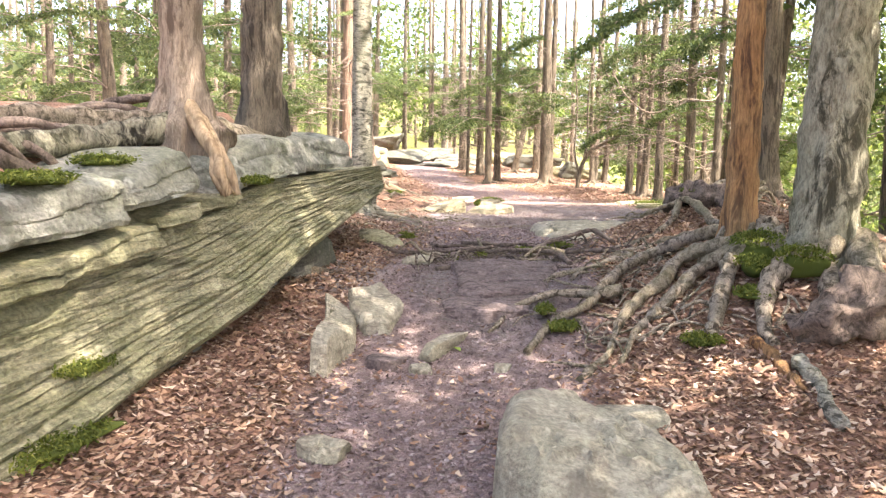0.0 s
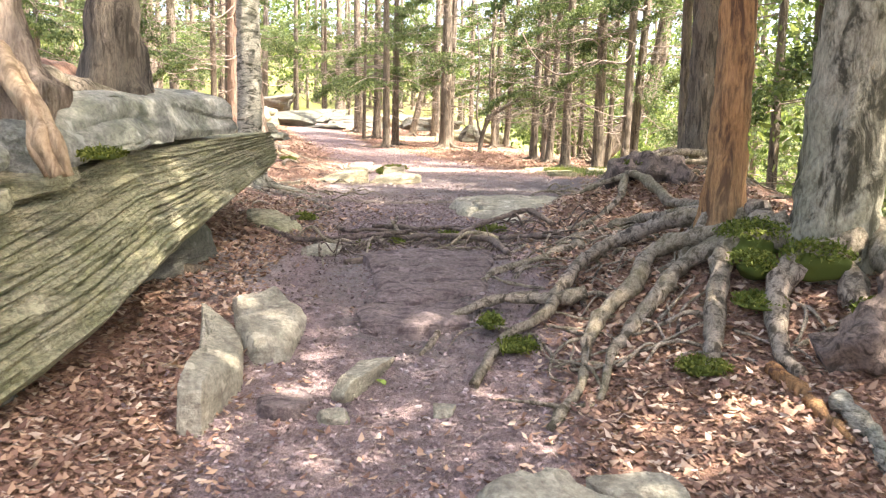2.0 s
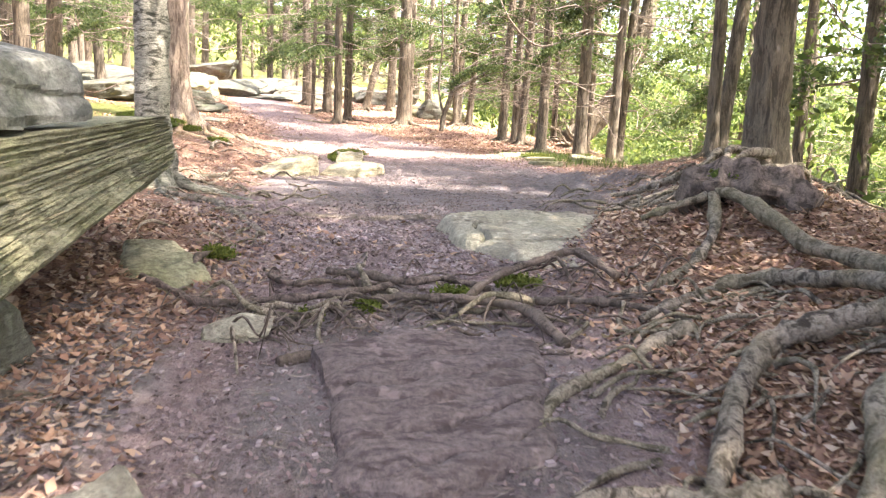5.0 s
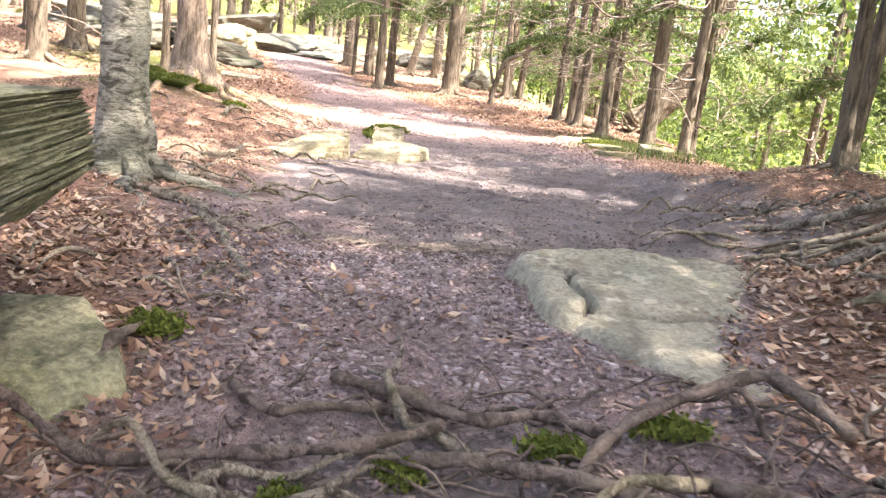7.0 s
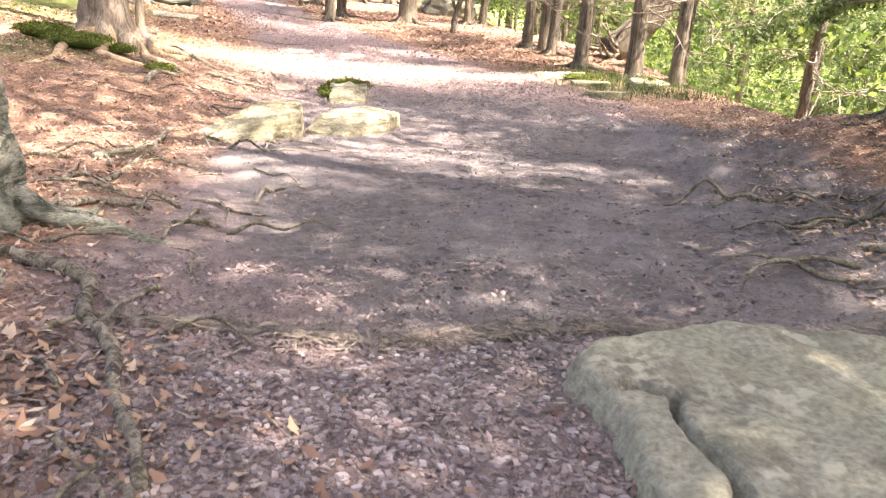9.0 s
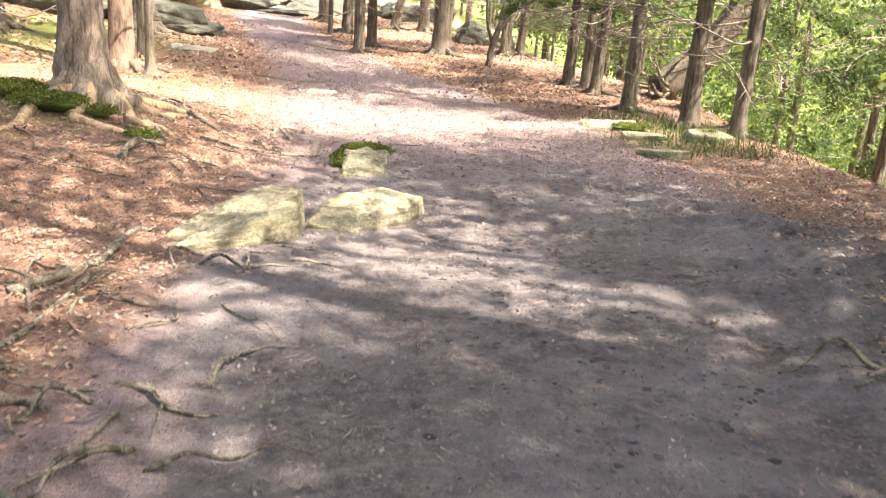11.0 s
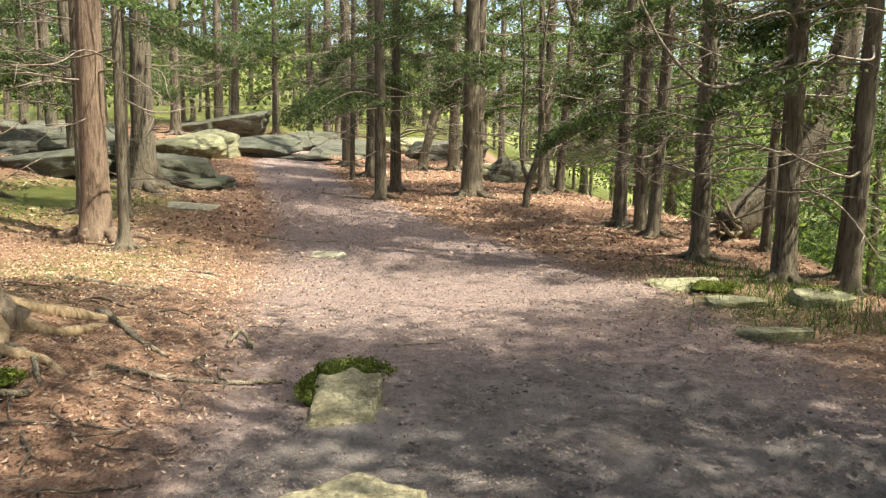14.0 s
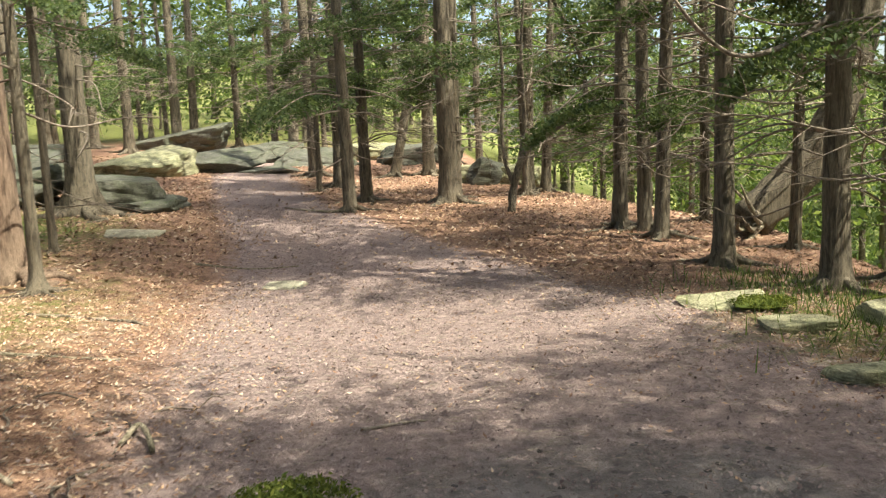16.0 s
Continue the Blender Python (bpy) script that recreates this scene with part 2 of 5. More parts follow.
def rock_mesh(name, size, mat, seed=0, power=8.0, lump=0.16, strata=0.0, res=22, layers=6.0):
    """A broken boulder: a block cut by flat faces with worn edges, rough, with bedding ledges."""
    rng = np.random.default_rng(seed + 100)
    planes = [(Vector(a).normalized(), d) for a, d in (((1, 0, 0), .92), ((-1, 0, 0), .92), ((0, 1, 0), .92), ((0, -1, 0), .92), ((0, 0, 1), .9), ((0, 0, -1), .9))]
    planes = [((n + Vector(rng.normal(0, lump * .7, 3))).normalized(), d) for n, d in planes]
    for _ in range(9):
        planes.append((Vector(rng.normal(0, 1, 3) * (1, 1, .8)).normalized(), float(rng.uniform(.86, 1.2))))
    verts, faces, index = [], [], {}
    s = Vector((seed * 5.1, seed * 2.3, seed))

    def vert(p):
        key = tuple(round(c, 5) for c in p)
        if key not in index:
            index[key] = len(verts)
            q = Vector(p).normalized()
            acc = 0.0
            for nn, d in planes:
                c = q.dot(nn)
                if c > 0:
                    acc += (c / d) ** (power * 2)
            r = acc ** (-1 / (power * 2))
            v = Vector((q.x * r * size[0], q.y * r * size[1], q.z * r * size[2]))
            rough = noise.fractal(v * (2.2 / max(size)) + s, .8, 2.1, 6) * lump * .22 + noise.noise(v * 14 + s) * .012
            k = 1 + rough
            if strata:
                hh = (v.z + v.x * .15) * layers / size[2] * .5 + noise.noise(v * 1.7 + s) * .7
                k -= strata * max(0, .35 - abs(hh - round(hh))) * (.6 + 1.6 * noise.noise(v * 2.3 + s)) * (1 - abs(q.z))
            verts.append(Vector((v.x * k, v.y * k, v.z * (1 + rough * .8))))
        return index[key]
    for ax in range(3):
        for sg in (-1, 1):
            for i in range(res):
                for j in range(res):
                    quad = []
                    for di, dj in ((0, 0), (1, 0), (1, 1), (0, 1)):
                        a, b = math.tan((2 * (i + di) / res - 1) * math.pi / 4), math.tan((2 * (j + dj) / res - 1) * math.pi / 4)
                        p = [0, 0, 0]
                        p[ax], p[(ax + 1) % 3], p[(ax + 2) % 3] = sg, a, b
                        quad.append(vert(p))
                    faces.append(quad if sg > 0 else quad[::-1])
    me = mesh_of(name, verts, faces, mat)
    if power > 4:
        me.set_sharp_from_angle(angle=radians(28))
    return me


def line_distance(x, y, line):
    """Shortest way from a point to a broken line."""
    best = 9.0
    for (ax, ay), (bx, by) in zip(line, line[1:]):
        ux, uy = bx - ax, by - ay
        t = min(1, max(0, ((x - ax) * ux + (y - ay) * uy) / (ux * ux + uy * uy)))
        best = min(best, math.hypot(x - ax - ux * t, y - ay - uy * t))
    return best


def flat_stone(name, outline, height, mat, label, seed=0, slope=(0, 0), steps=2, z=None, edge=.05, group="", category="rock", rings=16, under=.15, segs=72, cracks=(), worn=.72):
    """A flat-topped stone with the given plan: ragged sides, worn rim, top broken into thin bedding steps."""
    o = np.array(outline, float)
    mid = o.mean(0)
    ring = np.vstack([o, o[:1]])
    per = np.concatenate([ring[k] + (ring[k + 1] - ring[k]) * np.linspace(0, 1, 9)[:-1, None] for k in range(len(o))])
    ln = np.concatenate([[0], np.cumsum(np.linalg.norm(np.diff(np.vstack([per, per[:1]]), axis=0), axis=1))])
    rim = np.stack([np.interp(np.arange(segs) / segs * ln[-1], ln, np.append(per[:, k], per[0, k])) for k in (0, 1)], 1)
    base = float(ground_z(*mid)) if z is None else z + float(rise(*mid))
    big = float(np.ptp(o, axis=0).max())
    verts, faces = [], []
    fr = list(np.linspace(.04, 1, rings)) + [1.03, 1.05, 1.06]
    for a, q in enumerate(fr):
        for k in range(segs):
            jag = 1 + .10 * noise.noise(Vector((rim[k][0] * 5 / big * .7, rim[k][1] * 5 / big * .7, seed))) + .03 * noise.noise(Vector((rim[k][0] * 14, rim[k][1] * 14, seed)))
            x, y = mid + (rim[k] - mid) * q * jag
            dx, dy = x - mid[0], y - mid[1]
            top = height + slope[0] * dx + (slope[1] + .0696) * dy
            w = Vector((x * 1.6 / big, y * 1.6 / big, seed * 3.3))
            lay_h = noise.fractal(w, .7, 2.0, 4)
            top += -height * .22 * (math.floor((lay_h + .5) * steps + .35 * noise.noise(Vector((x * 9, y * 9, seed)))) / steps if steps else 0) + .012 * noise.fractal(Vector((x * 7, y * 7, seed)), .8, 2, 3)
            top -= edge * max(0, (q - worn) / (1 - worn)) ** 3 if q <= 1 else edge
            for line, wide, deep in cracks:
                d = line_distance(x + .03 * noise.noise(Vector((x * 11, y * 11, 3))), y + .03 * noise.noise(Vector((x * 11, y * 11, 8))), line)
                top -= deep * (.6 + noise.noise(Vector((x * 6, y * 6, 5)))) * math.exp(-(d / wide) ** 2)
            if q > 1:
                drop = (a - rings + 1) / 3
                top = top * (1 - drop) + (.0696 * dy - under) * drop
            verts.append((x, y, base + top))
    c = len(verts)
    verts.append((*mid, verts[0][2]))
    for a in range(len(fr) - 1):
        for k in range(segs):
            faces.append((a * segs + k, (a + 1) * segs + k, (a + 1) * segs + (k + 1) % segs, a * segs + (k + 1) % segs))
    area = sum(rim[k][0] * rim[(k + 1) % segs][1] - rim[(k + 1) % segs][0] * rim[k][1] for k in range(segs))
    faces += [(c, k, (k + 1) % segs) for k in range(segs)]
    faces.append(tuple((len(fr) - 1) * segs + k for k in range(segs))[::-1])
    if area < 0:
        faces = [tuple(f[::-1]) for f in faces]
    me = mesh_of(name, verts, faces, mat)
    me.polygons.foreach_set("use_smooth", [k < (rings - 2) * segs or k >= (len(fr) - 1) * segs for k in range(len(me.polygons))])
    me.set_sharp_from_angle(angle=radians(32))
    return tagged(new(name, me), label, category, group)


def rock(name, x, y, size, mat, label, seed=0, sink=0.4, rz=0, rx=0, ry=0, z=None, group="", power=9.0, lump=0.2, strata=0.12, res=22, layers=5.0):
    ob = new(name, rock_mesh(name, size, mat, seed, power, lump, strata, res, layers))
    zz = float(ground_z(x, y)) + size[2] * (1 - 2 * sink) if z is None else z + float(rise(x, y))
    ob.matrix_basis = pose(x, y, zz, rx + 4, ry, rz)
    return tagged(ob, label, "rock", group)


def leaf_cloud(centres, size, per, spread, rng, droop=0.0, wide=0.5):
    """Small bent leaves round the centres, as vertices and faces."""
    c = np.repeat(np.asarray(centres, float), per, 0)
    k = len(c)
    c = c + rng.normal(0, 1, (k, 3)) * spread
    d = rng.normal(0, 1, (k, 3))
    d[:, 2] -= droop
    d /= np.linalg.norm(d, axis=1)[:, None]
    e = np.cross(d, rng.normal(0, 1, (k, 3)))
    e /= np.linalg.norm(e, axis=1)[:, None]
    s = size * rng.uniform(0.5, 1.4, (k, 1))
    v = np.stack([c - d * s, c + e * s * wide, c + d * s, c - e * s * wide], 1).reshape(-1, 3)
    f = np.arange(4 * k).reshape(-1, 4)
    return v, f


def fast_mesh(name, v, f, mat, smooth_faces=False):
    me = bpy.data.meshes.new(name)
    f = np.asarray(f, np.int32)
    me.vertices.add(len(v))
    me.vertices.foreach_set("co", np.asarray(v, np.float32).ravel())
    me.loops.add(f.size)
    me.loops.foreach_set("vertex_index", f.ravel())
    me.polygons.add(len(f))
    me.polygons.foreach_set("loop_start", np.arange(0, f.size, f.shape[1], dtype=np.int32))
    if smooth_faces:
        me.polygons.foreach_set("use_smooth", np.ones(len(f), bool))
    me.materials.append(mat)
    me.update(calc_edges=True)
    return me


# ---- the ground ----
def smooth(a, b, v):
    u = np.clip((v - a) / (b - a), 0.0, 1.0)
    return u * u * (3 - 2 * u)


def bump(x, y, cx, cy, sx, sy, h):
    return h * np.exp(-((x - cx) / sx) ** 2 - ((y - cy) / sy) ** 2)


TRAIL_Y = (-8, 0, 3, 4.8, 5.7, 6.8, 7.3, 8.0, 9, 10.5, 12, 13.5, 15.2, 17, 19, 22, 26, 33, 38, 60)
TRAIL_Z = (-.1, 0, .03, .1, .3, .33, .30, .40, .33, .25, .1, 0, -.12, -.24, -.42, -.65, -.74, -.9, -.9, -.9)


def rise(x, y):
    """The gentle climb of the whole hillside along the trail."""
    return .0696 * y - .006 * x


def edge_x(y):
    """Where the right-hand bank begins to fall towards the valley."""
    return 3.6 + .09 * np.clip(y - 12, -6, 12) - .28 * np.clip(y - 25, 0, 12)


def ground_z(x, y):
    x, y = np.asarray(x, float), np.asarray(y, float)
    z = np.interp(y, TRAIL_Y, TRAIL_Z)
    z = (np.interp(y - .5, TRAIL_Y, TRAIL_Z) + 2 * z + np.interp(y + .5, TRAIL_Y, TRAIL_Z)) / 4
    z = z + bump(x, y, 2.1, 5.7, 1.15, 1.5, .53) + bump(x, y, 2.0, 8.2, .9, 1.0, .35)
    z = z + .25 * smooth(-.7, -3.0, x) * smooth(13, 7, y) + .12 * smooth(-1.2, -4, x) * smooth(12, 15, y)
    z = z + bump(x, y, -3.2, 15.9, 1.4, 2.4, .36)
    z = z + .5 * smooth(-4, -10, x) * smooth(14, 30, y)
    z = z + 1.05 * smooth(-1.95, -2.6, x) * smooth(8.3, 7.2, y) + bump(x, y, 2.7, 9.9, 1.0, 1.1, .42)
    z = z + bump(x, y, 3.7, 12.8, 1.2, 1.4, .42)
    d = np.maximum(0, x - edge_x(y))
    z = z - .42 * d * smooth(0, 2.5, d) * smooth(80, 30, d) 
    return z + rise(x, y)


def trail_mid(y):
    return np.interp(y, (-5, 0, 5, 7.5, 10, 13, 16, 20, 25, 30, 36, 42), (-.5, -.4, -.3, -.1, .0, .5, .8, .4, -1.0, -2.6, -4.0, -4.6))


def trail_half(y):
    return np.interp(y, (-5, 3, 5, 8, 10, 13, 17, 20, 25, 30, 40), (.6, .65, .8, .95, 1.5, 1.7, 2.1, 2.1, 1.4, 1.1, 1.0))


def trail_mask(x, y):
    return smooth(1.5, .55, np.abs(x - trail_mid(y)) / trail_half(y))


def mud_mask(x, y):
    return smooth(1.3, .8, np.hypot((x - .75) / 1.9, (y - 12.7) / 3.7)) + .75 * smooth(1.3, .6, np.hypot((x + .15) / .7, (y - 6.4) / 1.5)) + .9 * smooth(1.3, .5, np.hypot((x + 1.35) / .4, (y - 6.5) / 1.0))


def moss_mask(x, y):
    b = bump(x, y, -3.7, 19.5, 1.2, 3.5, .36) + bump(x, y, -3.5, 15.6, .9, 1.2, .4) + bump(x, y, -6.5, 26, 2, 3, .6)
    return b + bump(x, y, 3.3, 18.8, .8, 1.2, .5) + .55 * smooth(2.5, 6, x - edge_x(y)) + .5 * smooth(44, 52, y)


def axis(fine0, fine1, step, far0, far1):
    mid = np.arange(fine0, fine1, step)
    out = [fine1]
    s = step
    while out[-1] < far1:
        s = min(s * 1.12, 8)
        out.append(out[-1] + s)
    low = [fine0]
    s = step
    while low[-1] > far0:
        s = min(s * 1.12, 8)
        low.append(low[-1] - s)
    return np.concatenate([low[:0:-1], mid, out])


gx, gy = axis(-3.2, 4.6, .05, -160, 160), axis(2.4, 21, .05, -120, 220)
GX, GY = np.meshgrid(gx, gy)
GZ = ground_z(GX, GY)
near = smooth(40, 25, np.abs(GY - 10)) * smooth(14, 9, np.abs(GX))
rough = np.array([noise.fractal(Vector((x * 2.2, y * 2.2, 0)), 0.9, 2.0, 5) for x, y in zip(GX.ravel(), GY.ravel())]).reshape(GX.shape)
lumps = np.array([noise.noise(Vector((x * .55, y * .55, 7))) for x, y in zip(GX.ravel(), GY.ravel())]).reshape(GX.shape)
MUDM = mud_mask(GX, GY)
churn = smooth(.35, .9, MUDM) * smooth(.6, 2.2, GX)
GZ = GZ + near * (.028 * rough * (1 - .55 * smooth(.3, .9, trail_mask(GX, GY))) + .05 * lumps * (np.abs(GX - trail_mid(GY)) > 0) + .10 * churn * rough)
# the trodden step below the root ledge
far_rough = np.maximum(0, np.hypot(GX, GY - 10) - 45)
GZ = GZ + .06 * far_rough * smooth(0, 40, far_rough) * smooth(4, -6, GX)
nx, ny = len(gx), len(gy)
gi = np.arange(nx * ny).reshape(ny, nx)
gf = np.stack([gi[:-1, :-1], gi[:-1, 1:], gi[1:, 1:], gi[1:, :-1]], -1).reshape(-1, 4)
gmesh = fast_mesh("ground", np.stack([GX, GY, GZ], -1).reshape(-1, 3), gf, GROUND, True)
for key, val in (("trail", trail_mask(GX, GY) * .9), ("mud", MUDM * .8), ("moss", moss_mask(GX, GY))):
    gmesh.attributes.new(key, "FLOAT", "POINT").data.foreach_set("value", np.clip(val, 0, 1).astype(np.float32).ravel())
ground = tagged(new("ground", gmesh), "brown leaf-strewn forest floor with a trodden muddy dirt trail", "ground", kind="structure")


def lay(x, y):
    """Height of the ground as built, with its small unevenness."""
    i = int(np.clip(np.searchsorted(gx, x) - 1, 0, nx - 2))
    j = int(np.clip(np.searchsorted(gy, y) - 1, 0, ny - 2))
    u, w = (x - gx[i]) / (gx[i + 1] - gx[i]), (y - gy[j]) / (gy[j + 1] - gy[j])
    return float((GZ[j, i] * (1 - u) + GZ[j, i + 1] * u) * (1 - w) + (GZ[j + 1, i] * (1 - u) + GZ[j + 1, i + 1] * u) * w)


# ---- the rock ledge beside the trail ----
def ledge_slab():
    """The long tilted slab: bedding lines along it, a broken lower edge, undercut."""
    ys = np.linspace(0.6, 8.15, 240)
    low_x, low_z = np.interp(ys, (.6, 3.2, 3.95, 4.98, 5.7, 7.4, 8.15), (-2.45, -1.9, -1.77, -1.57, -1.47, -1.33, -1.27)), np.interp(ys, (.6, 3.2, 3.95, 4.98, 5.7, 7.4, 8.15), (-.1, .17, .30, .44, .61, .80, .86))
    up_x, up_z = np.interp(ys, (.6, 3.73, 4.61, 5.69, 8.15), (-2.75, -2.14, -1.94, -1.74, -1.34)), np.interp(ys, (.6, 3.73, 4.61, 5.69, 8.15), (.8, .88, .94, 1.11, 1.08))
    rows = 84
    verts, faces = [], []
    for i, y in enumerate(ys):
        jag = .09 * round(noise.noise(Vector((y * 1.3, 3, 0))) * 3) / 3 + .05 * round(noise.noise(Vector((y * 4.1, 9, 0))) * 2) / 2 + .015 * noise.noise(Vector((y * 12, 9, 0)))
        for j in range(rows + 1):
            v = j / rows
            x, z = low_x[i] + (up_x[i] - low_x[i]) * v, low_z[i] + (up_z[i] - low_z[i]) * v
            # bedding runs slightly across the slab
            h = v * 15 + y * .5 + .15 * noise.noise(Vector((y * .7, v * 2, 1))) + .12 * noise.noise(Vector((y * 5, v * 4, 6)))
            step = (h - math.floor(h))
            out = .012 * (1 - step) * (.45 + 1.1 * noise.noise(Vector((math.floor(h) * 1.7, y * .5, 4)))) + .022 * noise.fractal(Vector((y * 1.6, v * 11, 2)), .7, 2, 5)
            groove = min(step, 1 - step)
            if noise.noise(Vector((round(h) * 3.1, y * .9, 8))) > .05:
                out -= .02 * math.exp(-(groove / .12) ** 2)
            edge = (1 - v) ** 6
            verts.append((x + out + jag * edge, y, z + out * .5 + jag * edge * .8 + rise(x, y)))
        # lip, underside and back
        x, z = low_x[i] + jag, low_z[i] + jag * .8 + rise(-2, y)
        verts.append((x - .06, y, z - .07 - .03 * noise.noise(Vector((y * 4, 1, 1)))))
        verts.append((x - .45, y, z - .02))
        verts.append((up_x[i] - .6, y, up_z[i] - .25 + rise(-2, y)))
        verts.append((up_x[i] - .5, y, up_z[i] - .03 + rise(-2, y)))
    w = rows + 5
    for i in range(len(ys) - 1):
        for j in range(w):
            ring = [*range(rows, -1, -1), rows + 1, rows + 2, rows + 3, rows + 4]
            a, b = ring[j], ring[(j + 1) % w]
            faces.append((i * w + a, i * w + b, (i + 1) * w + b, (i + 1) * w + a))
    ring = [*range(rows, -1, -1), rows + 1, rows + 2, rows + 3, rows + 4]
    faces.append(ring[::-1])
    faces.append([(len(ys) - 1) * w + k for k in ring])
    me = mesh_of("rock_slab", verts, faces, ROCK, False)
    return tagged(new("rock_slab", me), "long tilted greenish-grey layered sandstone slab beside the trail", "rock")


ledge_slab()


def ledge_course(y0, y1, bottom, top, z0, z1, mat, label, seed, name="rock_block", deep=.7, beds=2):
    """A broken block of one rock layer on the slab: rough stepped face, worn top edge, squared ends."""
    n = max(8, int((y1 - y0) / .035))
    rows, back = 22, 12
    verts, faces = [], []
    for i in range(n + 1):
        y = y0 + (y1 - y0) * i / n
        ux, uz = float(np.interp(y, (.6, 3.73, 4.61, 5.69, 8.15), (-2.75, -2.14, -1.94, -1.74, -1.34))), float(np.interp(y, (.6, 3.73, 4.61, 5.69, 8.15), (.8, .88, .94, 1.11, 1.08)))
        end = min(y - y0, y1 - y)
        shrink = .07 * math.exp(-end / .035)
        face = .10 * noise.noise(Vector((y * 1.1, seed, 0))) + .05 * round(noise.noise(Vector((y * 3.2, seed, 2))) * 3) / 3
        lift = .05 * noise.noise(Vector((y * 1.6, seed, 5)))
        for j in range(rows + back + 1):
            if j <= rows:
                v, w = j / rows, 0.0
            else:
                v, w = 1.0, (j - rows) / back
            worn = .05 * (max(0, v - .72) / .28) ** 2.5 + .03 * max(0, .12 - v) / .12
            x = ux + bottom + (top - bottom) * v + face - worn - shrink - deep * w
            z = uz + z0 + (z1 - z0 + lift) * v - (.03 * math.exp(-w * 9) if j >= rows else .03 * max(0, v - .8) / .2) - shrink * .4 * v
            hb = v * beds + .4 * noise.noise(Vector((y * 1.3, v * 2, seed)))
            x += .05 * noise.noise(Vector((math.floor(hb) * 2.3, y * 1.2, seed + 3))) - .008 * math.exp(-(min(hb % 1, 1 - hb % 1) / .08) ** 2) * (w == 0) * (.05 < v < .95)
            p = Vector((x * 5, y * 5, z * 7 + seed))
            x += .03 * noise.fractal(p * .6, .7, 2, 5)
            z += .014 * noise.fractal(p + Vector((9, 0, 0)), .8, 2, 4) + .03 * w * noise.noise(Vector((x * 3, y * 3, seed)))
            verts.append((x, y, z + float(rise(x, y))))
        verts.append((ux + bottom - deep, y, uz + z0 + float(rise(ux, y))))
    w = rows + back + 2
    for i in range(n):
        for j in range(w):
            a, b = i * w + j, i * w + (j + 1) % w
            faces.append((b, a, a + w, b + w))
    faces.append(tuple(range(w)))
    faces.append(tuple(n * w + k for k in range(w))[::-1])
    me = mesh_of(name, verts, faces, mat)
    me.set_sharp_from_angle(angle=radians(30))
    return tagged(new(name, me), label, "rock", "ledge blocks")


ledge_course(1.2, 4.05, .14, .02, .13, .40, GREY_ROCK, "pale grey mossy block capping the sandstone ledge", 2)
ledge_course(4.08, 4.86, .10, -.06, .17, .42, GREY_ROCK, "pale grey squared block of stone on the sandstone ledge", 5)
ledge_course(5.05, 7.35, .05, -.10, .03, .33, GREY_ROCK, "pale lichen-covered block at the end of the ledge", 7, deep=.8)
ledge_course(1.0, 4.35, .17, .12, -.07, .09, ROCK, "greenish sandstone layer jutting between slab and capping blocks", 14, beds=2)
ledge_course(4.38, 4.75, .12, .08, .02, .13, ROCK, "short broken sandstone layer wedged under a block", 15, beds=1)
ledge_course(4.78, 5.3, .09, .05, -.01, .09, ROCK, "thin broken sandstone layer wedged under a hanging root", 17, beds=1)
# two stones filling the undercut, its shade painted in by their dark colour
rock("boulder", -1.85, 6.0, (.28, .9, .25), DARK_ROCK, "stone coloured dark for the shade under the overhanging slab", 11, z=.42, rz=-13)
rock("boulder", -2.35, 3.2, (.35, 1.6, .3), DARK_ROCK, "stone beneath the slab with the shade put into its colour", 12, z=.2, rz=-12)
rock("boulder", -2.6, 2.4, (.6, .9, .25), GREY_ROCK, "mossy grey boulder at the near end of the ledge", 13, z=1.15, rz=-12)

# ---- stones on and beside the trail ----
rock("stone", .62, 3.98, (.17, .11, .07), PALE_ROCK, "small pale stone behind a sandstone boulder", 22, rz=10)
rock("stone", -.45, 4.95, (.07, .19, .06), PALE_ROCK, "long rounded stone in the trail", 25, sink=.35, rz=-20)
rock("stone", -.52, 4.65, (.07, .05, .035), PALE_ROCK, "small rounded pale stone in the trail", 26, sink=.3)
rock("stone", -.75, 4.75, (.12, .12, .05), BEDROCK, "low brownish stone in the trail", 27, sink=.4)
rock("stone", -.85, 3.6, (.12, .09, .05), PALE_ROCK, "small pale stone among dead leaves", 28, sink=.4)
rock("stone", -.05, 4.72, (.05, .04, .025), PALE_ROCK, "flat pale pebble on the trail", 29, sink=.3)
rock("stone", -.82, 7.02, (.13, .1, .05), PALE_ROCK, "low lichened stone beside the slab", 32, sink=.4)
rock("stone", -.1, 6.85, (.22, .13, .06), BEDROCK, "rounded stone trodden into the trail", 34, sink=.4)
flat_stone("boulder", ((-1.52, 8.0), (-1.3, 8.1), (-1.12, 7.9), (-1.02, 7.62), (-1.15, 7.4), (-1.42, 7.55)), .06, ROCK, "layered pale stone in the bank below a tree", 43, (-.1, .05), 5)
rock("stone", 2.95, 18.8, (.28, .2, .07), ROCK, "low lichened stone on the trail's far edge", 54, group="edge stones")
rock("stone", 2.75, 19.7, (.35, .25, .08), ROCK, "mossy low stone on the trail's far edge", 55, group="edge stones")
rock("stone", 3.8, 18.9, (.28, .3, .13), ROCK, "mossy stone in grass at the bank's edge", 56, group="edge stones")
rock("stone", 2.75, 17.4, (.3, .15, .05), ROCK, "flat stone sunk into the trail's edge", 57, group="edge stones")
rock("stone", -4.1, 25.9, (.45, .3, .07), PALE_ROCK, "pale flat stone lying beside the trail", 58)
rock("stone", -1.3, 22.0, (.25, .2, .05), PALE_ROCK, "flat stone flush with the trail", 59)
